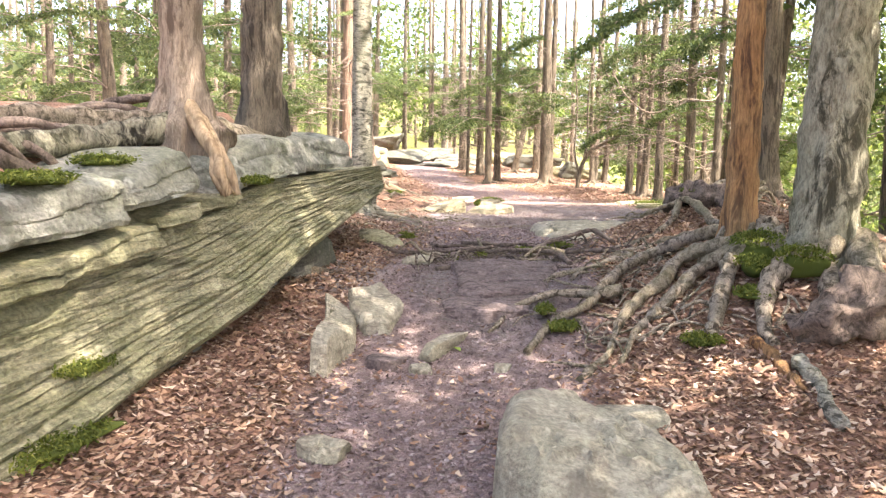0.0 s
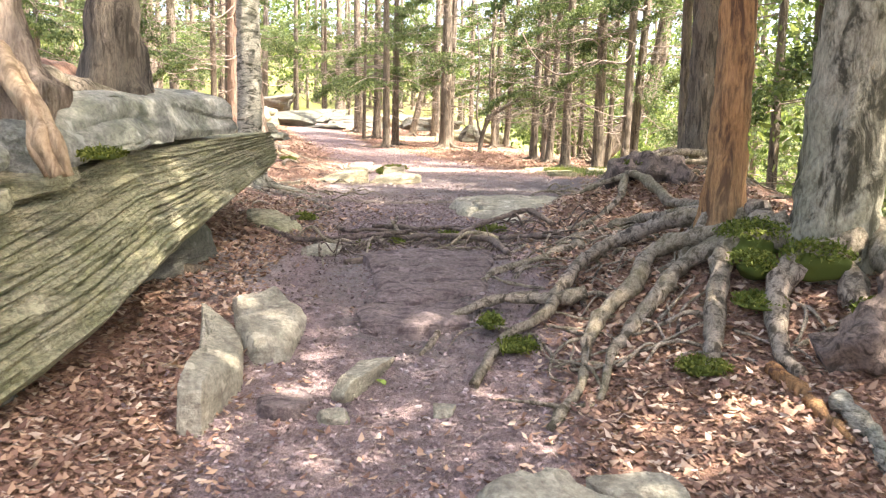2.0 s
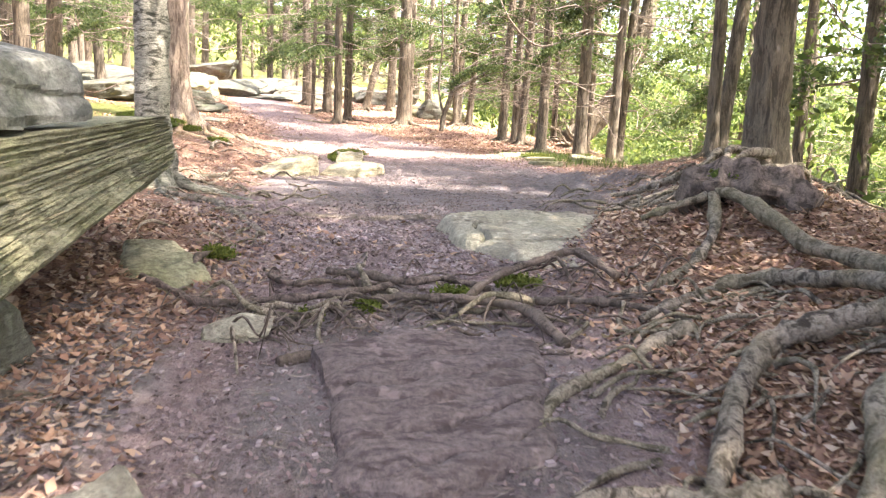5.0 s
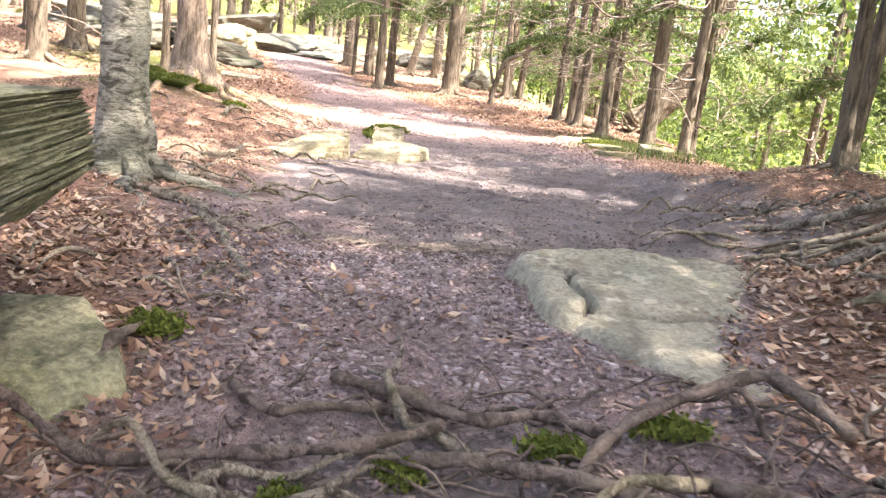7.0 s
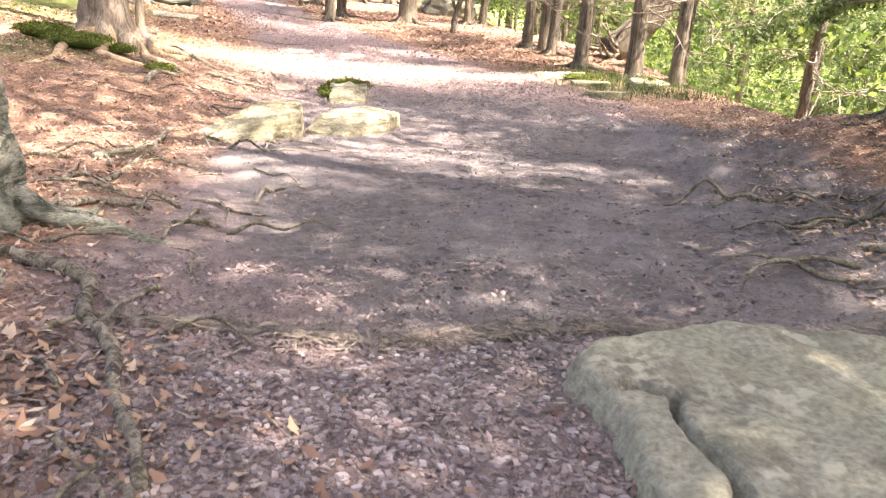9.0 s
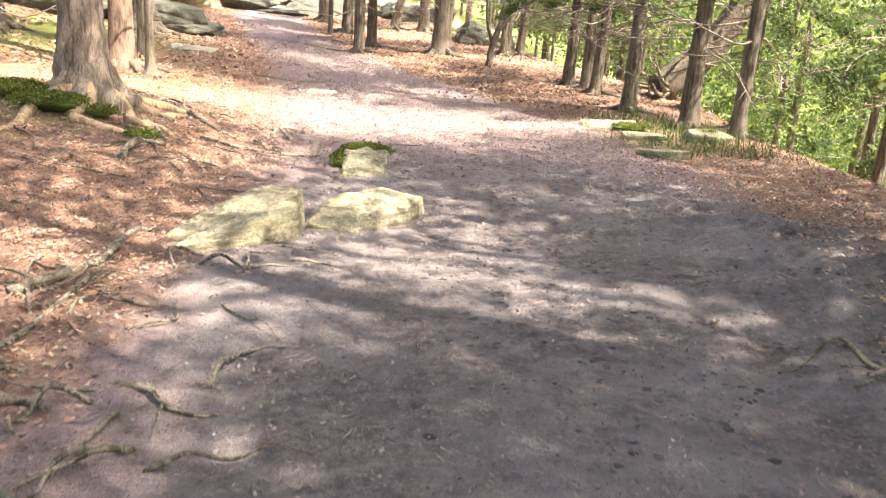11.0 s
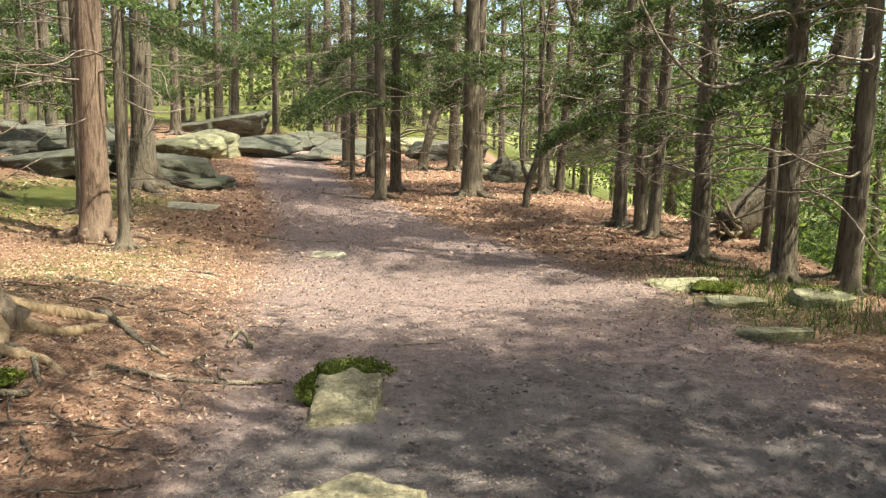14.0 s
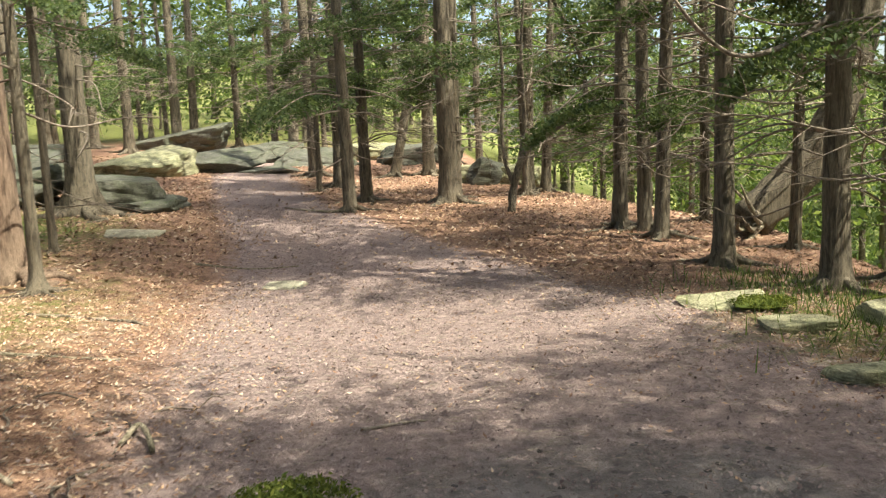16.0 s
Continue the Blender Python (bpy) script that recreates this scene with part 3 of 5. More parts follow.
flat_stone("boulder", ((-.04, 3.2), (-.03, 3.62), (.1, 3.8), (.3, 3.82), (.55, 3.68), (.78, 3.35), (.8, 3.0), (.5, 2.8), (.1, 2.85)), .27, PALE_ROCK, "smooth pale sandstone boulder set in the leaf litter", 21, (-.18, .05), 2, edge=.09)
flat_stone("stone", ((-1.33, 5.72), (-1.02, 5.3), (-.96, 4.9), (-1.03, 4.5), (-1.13, 4.5), (-1.16, 5.0), (-1.25, 5.4)), .15, PALE_ROCK, "pointed fin-shaped pale stone in the dirt", 23, (-.25, -.05), 3, edge=.03)
flat_stone("stone", ((-1.13, 5.6), (-.95, 5.85), (-.74, 5.55), (-.78, 5.15), (-.93, 5.08), (-1.05, 5.3)), .13, PALE_ROCK, "blocky pale purple stone half sunk in the trail", 24, (-.15, .1), 4, edge=.03)
flat_stone("bedrock_slab", ((-.5, 6.75), (-.1, 6.9), (.35, 6.85), (.33, 6.45), (-.1, 6.25), (-.4, 6.3)), .085, BEDROCK, "layered brown bedrock worn by feet in the trail", 31, (0, .03), 5, edge=.03, group="bedrock", rings=32, segs=130, cracks=((((-.45, 6.5), (-.1, 6.62), (.3, 6.75)), .016, .04), (((-.4, 6.38), (0, 6.45), (.33, 6.6)), .014, .04), (((-.2, 6.8), (.2, 6.82)), .012, .03)))
flat_stone("bedrock_slab", ((-.42, 6.3), (.0, 6.42), (.32, 6.4), (.22, 5.95), (-.2, 5.75), (-.4, 5.85)), .07, BEDROCK, "cracked brown bedrock layer in the trail", 35, (.02, .03), 5, edge=.03, group="bedrock", rings=32, segs=130, cracks=((((-.4, 6.0), (-.1, 6.1), (.28, 6.3)), .016, .04), (((-.3, 5.85), (.0, 5.95), (.24, 6.1)), .014, .04), (((-.35, 6.18), (.1, 6.3)), .012, .03)))
flat_stone("bedrock_slab", ((-.5, 5.75), (-.1, 5.85), (.15, 5.9), (.1, 5.5), (-.2, 5.4), (-.45, 5.45)), .05, BEDROCK, "low worn bedrock at the foot of the step", 36, (0, .03), 4, edge=.02, group="bedrock")
BOULDER_CRACK = ((.30, 9.0), (.42, 8.95), (.38, 8.8), (.42, 8.62), (.39, 8.46), (.56, 8.42), (.95, 8.44), (1.5, 8.5))
flat_stone("flat_boulder", ((.21, 9.15), (.34, 9.32), (.7, 9.4), (1.25, 9.35), (1.6, 9.05), (1.76, 8.7), (1.68, 8.3), (1.3, 7.96), (.9, 7.76), (.58, 7.8), (.47, 8.1), (.25, 8.4), (.2, 8.8)), .022, PALE_ROCK,
           "broad flat greenish-grey boulder with a deep crack at the trail's edge", 41, (.02, -.01), 2, edge=.04, rings=80, segs=260, worn=.9,
           cracks=((BOULDER_CRACK, .016, .15), (((.39, 8.46), (.3, 8.3), (.34, 8.1)), .02, .05), (((.34, 9.2), (.42, 9.18)), .03, .05), (((.9, 9.3), (1.2, 9.0), (1.25, 8.7)), .012, .015)))
flat_stone("trail_rock", ((-1.58, 12.75), (-1.52, 13.15), (-1.22, 13.62), (-.97, 13.82), (-.83, 13.74), (-.80, 13.35), (-1.05, 13.0), (-1.32, 12.8)), .125, YELLOW_ROCK, "yellowish layered wedge of rock in the trail", 51, (.12, .08), 4, edge=.04, rings=36, segs=140,
           cracks=((((-1.5, 12.95), (-1.2, 13.2), (-.85, 13.5)), .015, .03), (((-1.4, 13.2), (-1.1, 13.55)), .012, .02)))
flat_stone("trail_rock", ((-.78, 13.6), (-.68, 14.05), (-.3, 14.28), (-.02, 14.15), (-.2, 13.8), (-.5, 13.5)), .08, YELLOW_ROCK, "yellowish flat layered rock in the trail", 52, (0, .1), 4, edge=.03, rings=32, segs=120,
           cracks=((((-.7, 13.8), (-.4, 14.0), (-.1, 14.1)), .012, .025), (((-.5, 13.6), (-.15, 13.95)), .01, .02)))
flat_stone("mossy_rock", ((-.65, 15.1), (-.3, 15.2), (-.28, 15.6), (-.45, 15.72), (-.64, 15.6)), .12, YELLOW_ROCK, "flat-faced pale stone below a cap of moss", 53, (0, .22), 2, edge=.02)
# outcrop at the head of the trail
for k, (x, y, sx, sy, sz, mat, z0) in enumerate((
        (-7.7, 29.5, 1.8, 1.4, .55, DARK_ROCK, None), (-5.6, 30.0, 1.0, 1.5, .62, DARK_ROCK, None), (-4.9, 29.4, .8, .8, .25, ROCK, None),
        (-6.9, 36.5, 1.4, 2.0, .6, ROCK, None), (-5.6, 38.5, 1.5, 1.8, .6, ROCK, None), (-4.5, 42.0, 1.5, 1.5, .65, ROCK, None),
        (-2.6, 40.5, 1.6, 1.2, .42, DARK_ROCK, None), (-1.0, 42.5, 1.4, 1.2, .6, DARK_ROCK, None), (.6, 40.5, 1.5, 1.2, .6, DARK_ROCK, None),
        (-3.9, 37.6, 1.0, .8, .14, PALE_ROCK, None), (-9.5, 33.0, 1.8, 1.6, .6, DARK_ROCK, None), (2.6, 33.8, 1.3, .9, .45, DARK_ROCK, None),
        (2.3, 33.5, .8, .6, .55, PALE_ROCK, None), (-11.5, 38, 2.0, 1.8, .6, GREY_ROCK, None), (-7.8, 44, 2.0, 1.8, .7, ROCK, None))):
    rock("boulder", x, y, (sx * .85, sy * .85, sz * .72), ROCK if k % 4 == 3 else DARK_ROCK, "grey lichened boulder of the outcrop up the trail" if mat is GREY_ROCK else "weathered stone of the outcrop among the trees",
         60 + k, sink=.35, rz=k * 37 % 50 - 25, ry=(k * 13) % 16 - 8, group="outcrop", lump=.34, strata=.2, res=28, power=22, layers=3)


# ---- trees ----
def bough_mesh(seed, length=1.6):
    """A drooping hemlock bough: a thin stem with flat sprays of needles."""
    rng = np.random.default_rng(seed)
    stem = catmull([(0, 0, 0), (length * .4, 0, .08), (length * .75, rng.normal(0, .06), -.04), (length, rng.normal(0, .1), -.28)], 4)
    cents = []
    for s in np.linspace(.22, 1, 26):
        p = stem[int(s * (len(stem) - 1))]
        for side in (-1, 1):
            reach = (1.05 - s) * length * .42 + .08
            for q in np.linspace(.1, 1, 5):
                cents.append((p[0] + q * reach * .5, p[1] + side * q * reach, p[2] - .12 * q * reach - .03))
    v, f = leaf_cloud(cents, .03, 5, (.055, .055, .02), rng, .1, .42)
    return fast_mesh("needles", v, f, NEEDLES), mesh_of("stem", *tube(stem, np.linspace(.014, .004, len(stem)), 4, 0), TWIG)


def twiggy_mesh(seed, length=1.7):
    """A bare dead side branch with forking twigs."""
    rng = np.random.default_rng(seed)
    stem = catmull([(0, 0, 0), (length * .35, rng.normal(0, .1), rng.normal(.02, .06)), (length * .7, rng.normal(0, .15), rng.normal(-.05, .1)), (length, rng.normal(0, .25), rng.normal(-.1, .2))], 4)
    pieces = [tube(stem, np.linspace(.016, .005, len(stem)), 5, .1)]
    for k in range(7):
        p = stem[rng.integers(3, len(stem) - 1)]
        d = np.array((rng.uniform(.15, .5), rng.choice((-1, 1)) * rng.uniform(.15, .5), rng.uniform(-.25, .15)))
        pieces.append(tube(np.array([p, p + d * .5 + (0, 0, .02), p + d]), (.006, .004, .002), 4, 0))
    return mesh_of("dead_branch", *joined(pieces), TWIG)


def crown_mesh(seed, h, r, per, size=.09):
    rng = np.random.default_rng(seed)
    k = 170
    t = rng.uniform(0, 1, k) ** .8
    ang, rad = rng.uniform(0, 7, k), np.sqrt(rng.uniform(.05, 1, k)) * r * (1.05 - .8 * t)
    cents = np.stack([rad * np.cos(ang), rad * np.sin(ang), t * h - rad * .15], 1)
    v, f = leaf_cloud(cents, size, per, (.38, .38, .10), rng, 0, .4)
    return fast_mesh("crown", v, f, NEEDLES)


BOUGHS = [bough_mesh(k, 1.3 + .25 * k) for k in range(4)]
DEAD = [twiggy_mesh(k + 10, 1.2 + .25 * k) for k in range(5)]
CROWNS = [crown_mesh(k + 20, 8 + k, 3.4 + .2 * k, 52) for k in range(4)]
THIN_CROWNS = [crown_mesh(k + 30, 8 + k, 2.5 + .2 * k, 28) for k in range(4)]
TREE_RNG = np.random.default_rng(5)


def tree(x, y, r, label, mat=BARK, lean=(0, 0), flare=1.0, roots=4, boughs=2, dead=4, low=1.5, height=13.0, crown=True, name="hemlock_tree", z=None, reach=.7, bend=0.0, segs=14, root_mat=None, fine=False, root_angles=None, high=4.6, crown_base=5.5):
    rng = TREE_RNG
    base = new(name)
    z0 = lay(x, y) if z is None else z + float(rise(x, y))
    base.matrix_basis = pose(x, y, z0)
    tagged(base, label, "tree")
    hs = np.concatenate([[-.25, 0, .06, .14, .25, .4, .6, .9], np.arange(1.3, 5, .45 if not fine else .12), [6, 8, 10, height]])
    if fine:
        hs = np.concatenate([np.arange(-.25, .9, .05), np.arange(.9, 2.4, .07), [2.8, 3.5, 4.5, 6, 8, 10, height]])
    hs = hs[hs <= height]
    path = np.stack([lean[0] * hs + bend * np.sin(hs * .9), lean[1] * hs + bend * .6 * np.sin(hs * .7 + 1), hs], 1)
    rad = r * (1 - .75 * np.clip(hs, 0, None) / (height * 1.02)) * (1 + flare * .85 * np.exp(-np.clip(hs, 0, None) / (r * 1.25)))
    ridge = .20 * flare * np.exp(-np.clip(hs, 0, None) / (r * 1.6))
    seed = float(rng.uniform(0, 50))
    part("trunk", mesh_of("trunk", *tube(path, rad, segs, .07 if not fine else .09, seed, max(3, roots), ridge, 5 if not fine else 9), mat), base)
    for k in range(roots):
        a = (seed + 2 * math.pi * (k + rng.uniform(-.3, .3)) / roots) if root_angles is None else radians(root_angles[k])
        ln = reach * rng.uniform(.7, 1.5)
        pts = [(math.cos(a) * r * .5, math.sin(a) * r * .5, r * .9)]
        for q in (.25, .5, .75, 1.0):
            aa = a + rng.normal(0, .22) * q
            px, py = math.cos(aa) * (r + ln * q), math.sin(aa) * (r + ln * q)
            pts.append((px, py, lay(x + px, y + py) - z0 + r * .28 * (1 - q) - .02 * q))
        rr = np.linspace(r * .42, r * .10, 17)
        part("root", mesh_of("root", *tube(catmull(pts, 4), rr, 7, .2, seed + k), root_mat or mat), base)
    for k in range(dead):
        h = rng.uniform(low, high)
        part("dead_branch", DEAD[rng.integers(5)], base, "", pose(lean[0] * h, lean[1] * h, h, rng.uniform(-20, 20), rng.uniform(-12, 14), rng.uniform(0, 360)))
    for k in range(boughs):
        h = rng.uniform(max(low, 1.9), high + .6)
        m = pose(lean[0] * h, lean[1] * h, h, rng.uniform(-15, 15), rng.uniform(-5, 16), rng.uniform(0, 360)) @ Matrix.Scale(rng.uniform(.8, 1.5), 4)
        leaf, stem = BOUGHS[rng.integers(4)]
        b = part("bough", stem, base, "", m)
        part("needles", leaf, b, "flat green hemlock sprays")
    way = Vector((SUN_WAY.x, SUN_WAY.y)) / SUN_WAY.z
    over_clearing = min((Vector((x, y)) - Vector((-.7, 18.2)) - way * h).length for h in (6, 8, 10)) < 2.6
    open_sky = over_clearing or x > edge_x(y) + 5.0 and y > 12 or x > 12
    if crown and not open_sky:
        part("crown", (CROWNS if y < 16 else THIN_CROWNS)[rng.integers(4)], base, "dark green hemlock foliage", pose(lean[0] * 8, lean[1] * 8, crown_base if y < 18 else 8.0, 0, 0, rng.uniform(0, 360)))
    return base


H = "hemlock with rough brown bark rising from the leaf litter"
# the two trees on the rock ledge
tree(-2.18, 5.3, .135, "tree with pale flaring bark rooted on the mossy rock ledge", PALE_BARK, flare=1.3, roots=6, reach=.6, z=1.46, dead=0, boughs=0, fine=True, segs=24)
tree(-1.98, 6.4, .155, "dark red-brown conifer trunk growing on the rock ledge", BARK, flare=.5, roots=5, reach=.45, z=1.42, dead=0, boughs=0, fine=True, segs=24)
# birch and dead trunk sharing a mound of roots
birch = tree(1.92, 5.35, .205, "stout grey birch with peeling bark on a root mound", OLD_BIRCH, lean=(.05, .0), flare=.35, roots=3, reach=.5, dead=0, boughs=0, z=.48, fine=True, segs=28, name="birch_tree", root_mat=ROOT)
snag = tree(1.55, 5.85, .112, "dead weathered orange-brown trunk beside a birch", DEAD_BARK, lean=(.015, 0), flare=.35, roots=4, reach=.35, dead=0, boughs=0, crown=False, z=.78, height=6.0, fine=True, segs=26, name="dead_tree", root_mat=ROOT)
tree(-1.95, 10.5, .135, "grey birch with shaggy dark-patched bark and spreading roots", BIRCH, flare=1.0, roots=6, reach=.6, dead=2, boughs=0, fine=True, segs=28, name="birch_tree")
tree(-2.85, 15.85, .17, "sunlit tree with shaggy bark and bare flaring roots", PALE_BARK, flare=1.35, roots=8, reach=.95, dead=3, boughs=1, fine=True, segs=28, root_mat=TAN_ROOT, low=2.2, lean=(-.03, 0))
tree(2.98, 10.4, .17, "large dark furrowed hemlock on a rooty mound", BARK, flare=.6, roots=5, reach=.5, dead=1, boughs=1, fine=True, segs=24, low=2.5)
tree(3.6, 12.87, .075, "slim grey tree on exposed roots at the bank's edge", BARK, flare=1, roots=7, reach=.45, dead=3, boughs=2, lean=(-.02, 0))
tree(3.78, 13.1, .085, "slim leaning tree beside another at the bank's edge", BARK, flare=.8, roots=4, reach=.4, lean=(.10, .05), dead=2, boughs=1, crown=False)
# unseen trees added behind the start of the walk and beside it, to block the sun
for x, y, r in ((3.5, .9, .15), (4.3, -1.6, .14), (2.9, -2.8, .16), (4.8, 2.7, .13), (5.4, .2, .15), (5.0, 5.0, .14), (5.9, 6.6, .13), (6.6, 3.6, .15)):
    tree(x, y, r, "unseen hemlock beside the trail, added for its shade", BARK, flare=.7, roots=3, dead=4, boughs=2, low=2.2, crown_base=4.5)
# on the slope below the bank
for x, y, r in ((5.6, 10.4, .13), (6.9, 12.4, .12), (7.7, 10.0, .15), (9.0, 12.2, .14), (6.2, 8.0, .14), (8.3, 14.2, .11), (6.0, 15.4, .09)):
    tree(x, y, r, "hemlock growing on the slope below the bank", BARK, flare=.7, roots=3, dead=6, boughs=4, low=1.0, crown_base=4.5, crown=x > 6)
# along the right-hand edge
for x, y, r, lean in ((4.1, 20.4, .13, (0, 0)), (3.66, 22.05, .12, (.01, 0)), (4.55, 19.75, .10, (.02, 0)), (3.35, 25.4, .115, (.03, 0)),
                      (3.62, 25.0, .105, (.0, 0)), (3.62, 24.2, .105, (.04, 0)), (4.76, 25.6, .08, (0, 0)), (4.95, 23.0, .075, (.03, 0)), (5.0, 20.8, .11, (.05, 0)),
                      (1.0, 29.6, .20, (0, 0)), (1.15, 29.9, .13, (.02, 0)), (2.82, 31.0, .13, (.03, 0)), (3.2, 31.0, .11, (.06, 0)), (2.7, 30.4, .09, (-.02, 0)),
                      (-.95, 28.9, .125, (-.01, 0)), (-.69, 30.6, .125, (0, 0)), (-1.45, 33.8, .15, (0, 0)), (-2.3, 36.5, .18, (-.02, 0)), (-1.9, 33.0, .07, (.01, 0)),
                      (-3.7, 43.5, .19, (0, 0)), (-4.4, 43.8, .10, (0, 0)), (-6.2, 46.5, .15, (0, 0)), (.85, 35.9, .17, (.01, 0)), (-.1, 36.0, .14, (.22, 0)), (2.5, 38.5, .12, (0, 0)),
                      (-8.2, 45, .2, (0, 0)), (-7.7, 45.6, .17, (.02, 0)), (-8.9, 41.5, .18, (0, 0)), (-10.9, 44.0, .18, (0, 0)), (-12.2, 37.1, .15, (0, 0)),
                      (-7.3, 22.3, .18, (0, 0)), (-7.7, 25.3, .2, (.02, 0)), (-5.5, 24.5, .09, (0, 0)), (-9.6, 27.5, .17, (0, 0))):
    tree(x, y, r, H, BARK, lean, flare=.5, roots=4, reach=.55, dead=17, boughs=5, low=.9, crown=y < 23 or (x * 7.3 + y * 3.1) % 1 < .35)
tree(-4.56, 22.6, .19, "red-brown barked conifer beside the trail with flared base", WARM_BARK, flare=.7, roots=6, reach=.6, dead=9, boughs=3, low=1.6, segs=20)
tree(-3.9, 21.8, .07, "slim young trunk with a fan of small roots", BARK, flare=1.6, roots=7, reach=.45, dead=5, boughs=1, low=1.3)
tree(-5.85, 28.6, .24, "big twin-ridged hemlock with arching roots by the outcrop", BARK, flare=1.2, roots=7, reach=.9, dead=6, boughs=3, segs=20)
tree(-4.75, 24.4, .06, "thin straight young trunk beside the trail", BARK, flare=.5, roots=3, reach=.3, dead=3, boughs=0)

# woods all round
for k in range(95):
    for _ in range(40):
        x, y = TREE_RNG.uniform(-34, 34), TREE_RNG.uniform(-16, 66)
        clear = -2.6 - 3 * (y > 18) - 1.5 * (y > 28) < x < edge_x(y) + 1.5 and y < 44
        if not clear and not (y < 12 and -6 < x < 5) and not (-6 < y < 24 and 4 < x < 8 and y > 9):
            break
    tree(x, y, float(TREE_RNG.uniform(.07, .18)), "hemlock standing further off in the woods", BARK, (TREE_RNG.normal(0, .02), TREE_RNG.normal(0, .02)), .8, 3, 6, 5, 1.4, segs=9, crown=TREE_RNG.random() < (.75 if y < 22 else .3))


for k in range(75):
    left = k % 3 == 0
    x, y = (TREE_RNG.uniform(-24, -8), TREE_RNG.uniform(12, 44)) if left else (TREE_RNG.uniform(-22, 16), TREE_RNG.uniform(46, 72))
    tree(x, y, float(TREE_RNG.uniform(.08, .19)), "slender conifer trunk deep in the dim woods", BARK, (TREE_RNG.normal(0, .025), TREE_RNG.normal(0, .02)), .6, 0, 4, 4, 1.6, segs=8, crown=False)


for k in range(15):
    y = TREE_RNG.uniform(13, 44)
    x = float(edge_x(y)) + TREE_RNG.uniform(1.8, 9)
    tree(x, y, float(TREE_RNG.uniform(.06, .13)), "slender hemlock with drooping sprays on the valley slope", BARK, (TREE_RNG.normal(0, .03), TREE_RNG.normal(0, .02)), .6, 0, 7, 8, .8, segs=8, crown=False)


# ---- loose roots across the trail ----
def root(points, r0, r1, label="bare grey-brown tree root lying across the ground", mat=ROOT, up=.5, parent=None, name="exposed_root", arch=()):
    pts = []
    for k, (x, y) in enumerate(points):
        q = k / (len(points) - 1)
        r = r0 + (r1 - r0) * q
        lift = arch[k] if k < len(arch) else 0
        pts.append((x, y, lay(x, y) + r * up + lift))
    r0, r1 = r0 * .72, r1 * .66
    path = catmull(pts, 8)
    seed = points[0][0] * 7 + points[0][1]
    path[:, :2] += np.array([(noise.noise(Vector((p[0] * 2.6, p[1] * 2.6, seed))), noise.noise(Vector((p[0] * 2.6, p[1] * 2.6, seed + 9)))) for p in path]) * .06
    rr = np.linspace(r0, r1, len(path)) * np.array([1 + .45 * noise.noise(Vector((k * .45, seed, 0))) for k in range(len(path))])
    me = mesh_of(name, *tube(path, rr, 10, .26, seed, 0, 0, 16.0), mat)
    if parent:
        ob = part("root", me, parent)
        ob.matrix_parent_inverse = parent.matrix_basis.inverted()
        return ob
    return tagged(new(name, me), label, "root", "exposed roots")


for pts, a, b, arch in (
        (((1.75, 5.75), (1.38, 6.2), (1.1, 6.35), (.83, 6.09), (.54, 5.54), (.32, 5.31), (.08, 4.93)), .075, .035, (.1, .08, .06, .05, .05, .03, 0)),
        (((1.7, 5.55), (1.22, 5.85), (.95, 5.52), (.67, 5.25), (.56, 4.88), (.39, 4.51)), .08, .03, (.1, .06, .03)),
        (((1.75, 5.5), (1.3, 5.6), (1.05, 5.38), (.81, 5.12), (.6, 4.74)), .08, .03, (.1, .05, .02)),
        (((1.85, 5.35), (1.45, 5.5), (1.31, 5.24), (1.16, 4.88), (1.05, 4.75)), .10, .05, (.1, .08, .04)),
        (((.95, 6.75), (.75, 6.63), (.4, 6.36), (.14, 5.94)), .05, .025, ()),
        (((.75, 5.62), (.55, 5.62), (.28, 5.68), (-.01, 5.54), (-.15, 5.21)), .055, .02, (.05, .05, .05)),
        (((1.75, 6.0), (1.7, 7.2), (1.59, 8.0), (1.41, 7.73), (1.13, 7.4), (.89, 7.31)), .06, .03, (.1, .08, .1)),
        (((1.6, 5.95), (1.52, 7.0), (1.21, 7.2), (.86, 7.0)), .06, .03, (.1, .06)),
        (((2.0, 5.2), (1.6, 5.1), (1.47, 4.81), (1.44, 4.55)), .10, .05, (.12, .06)),
        (((2.1, 5.2), (2.0, 4.8), (1.75, 4.55)), .12, .07, (.12, .1))):
    root(pts, a, b, parent=birch, arch=arch)
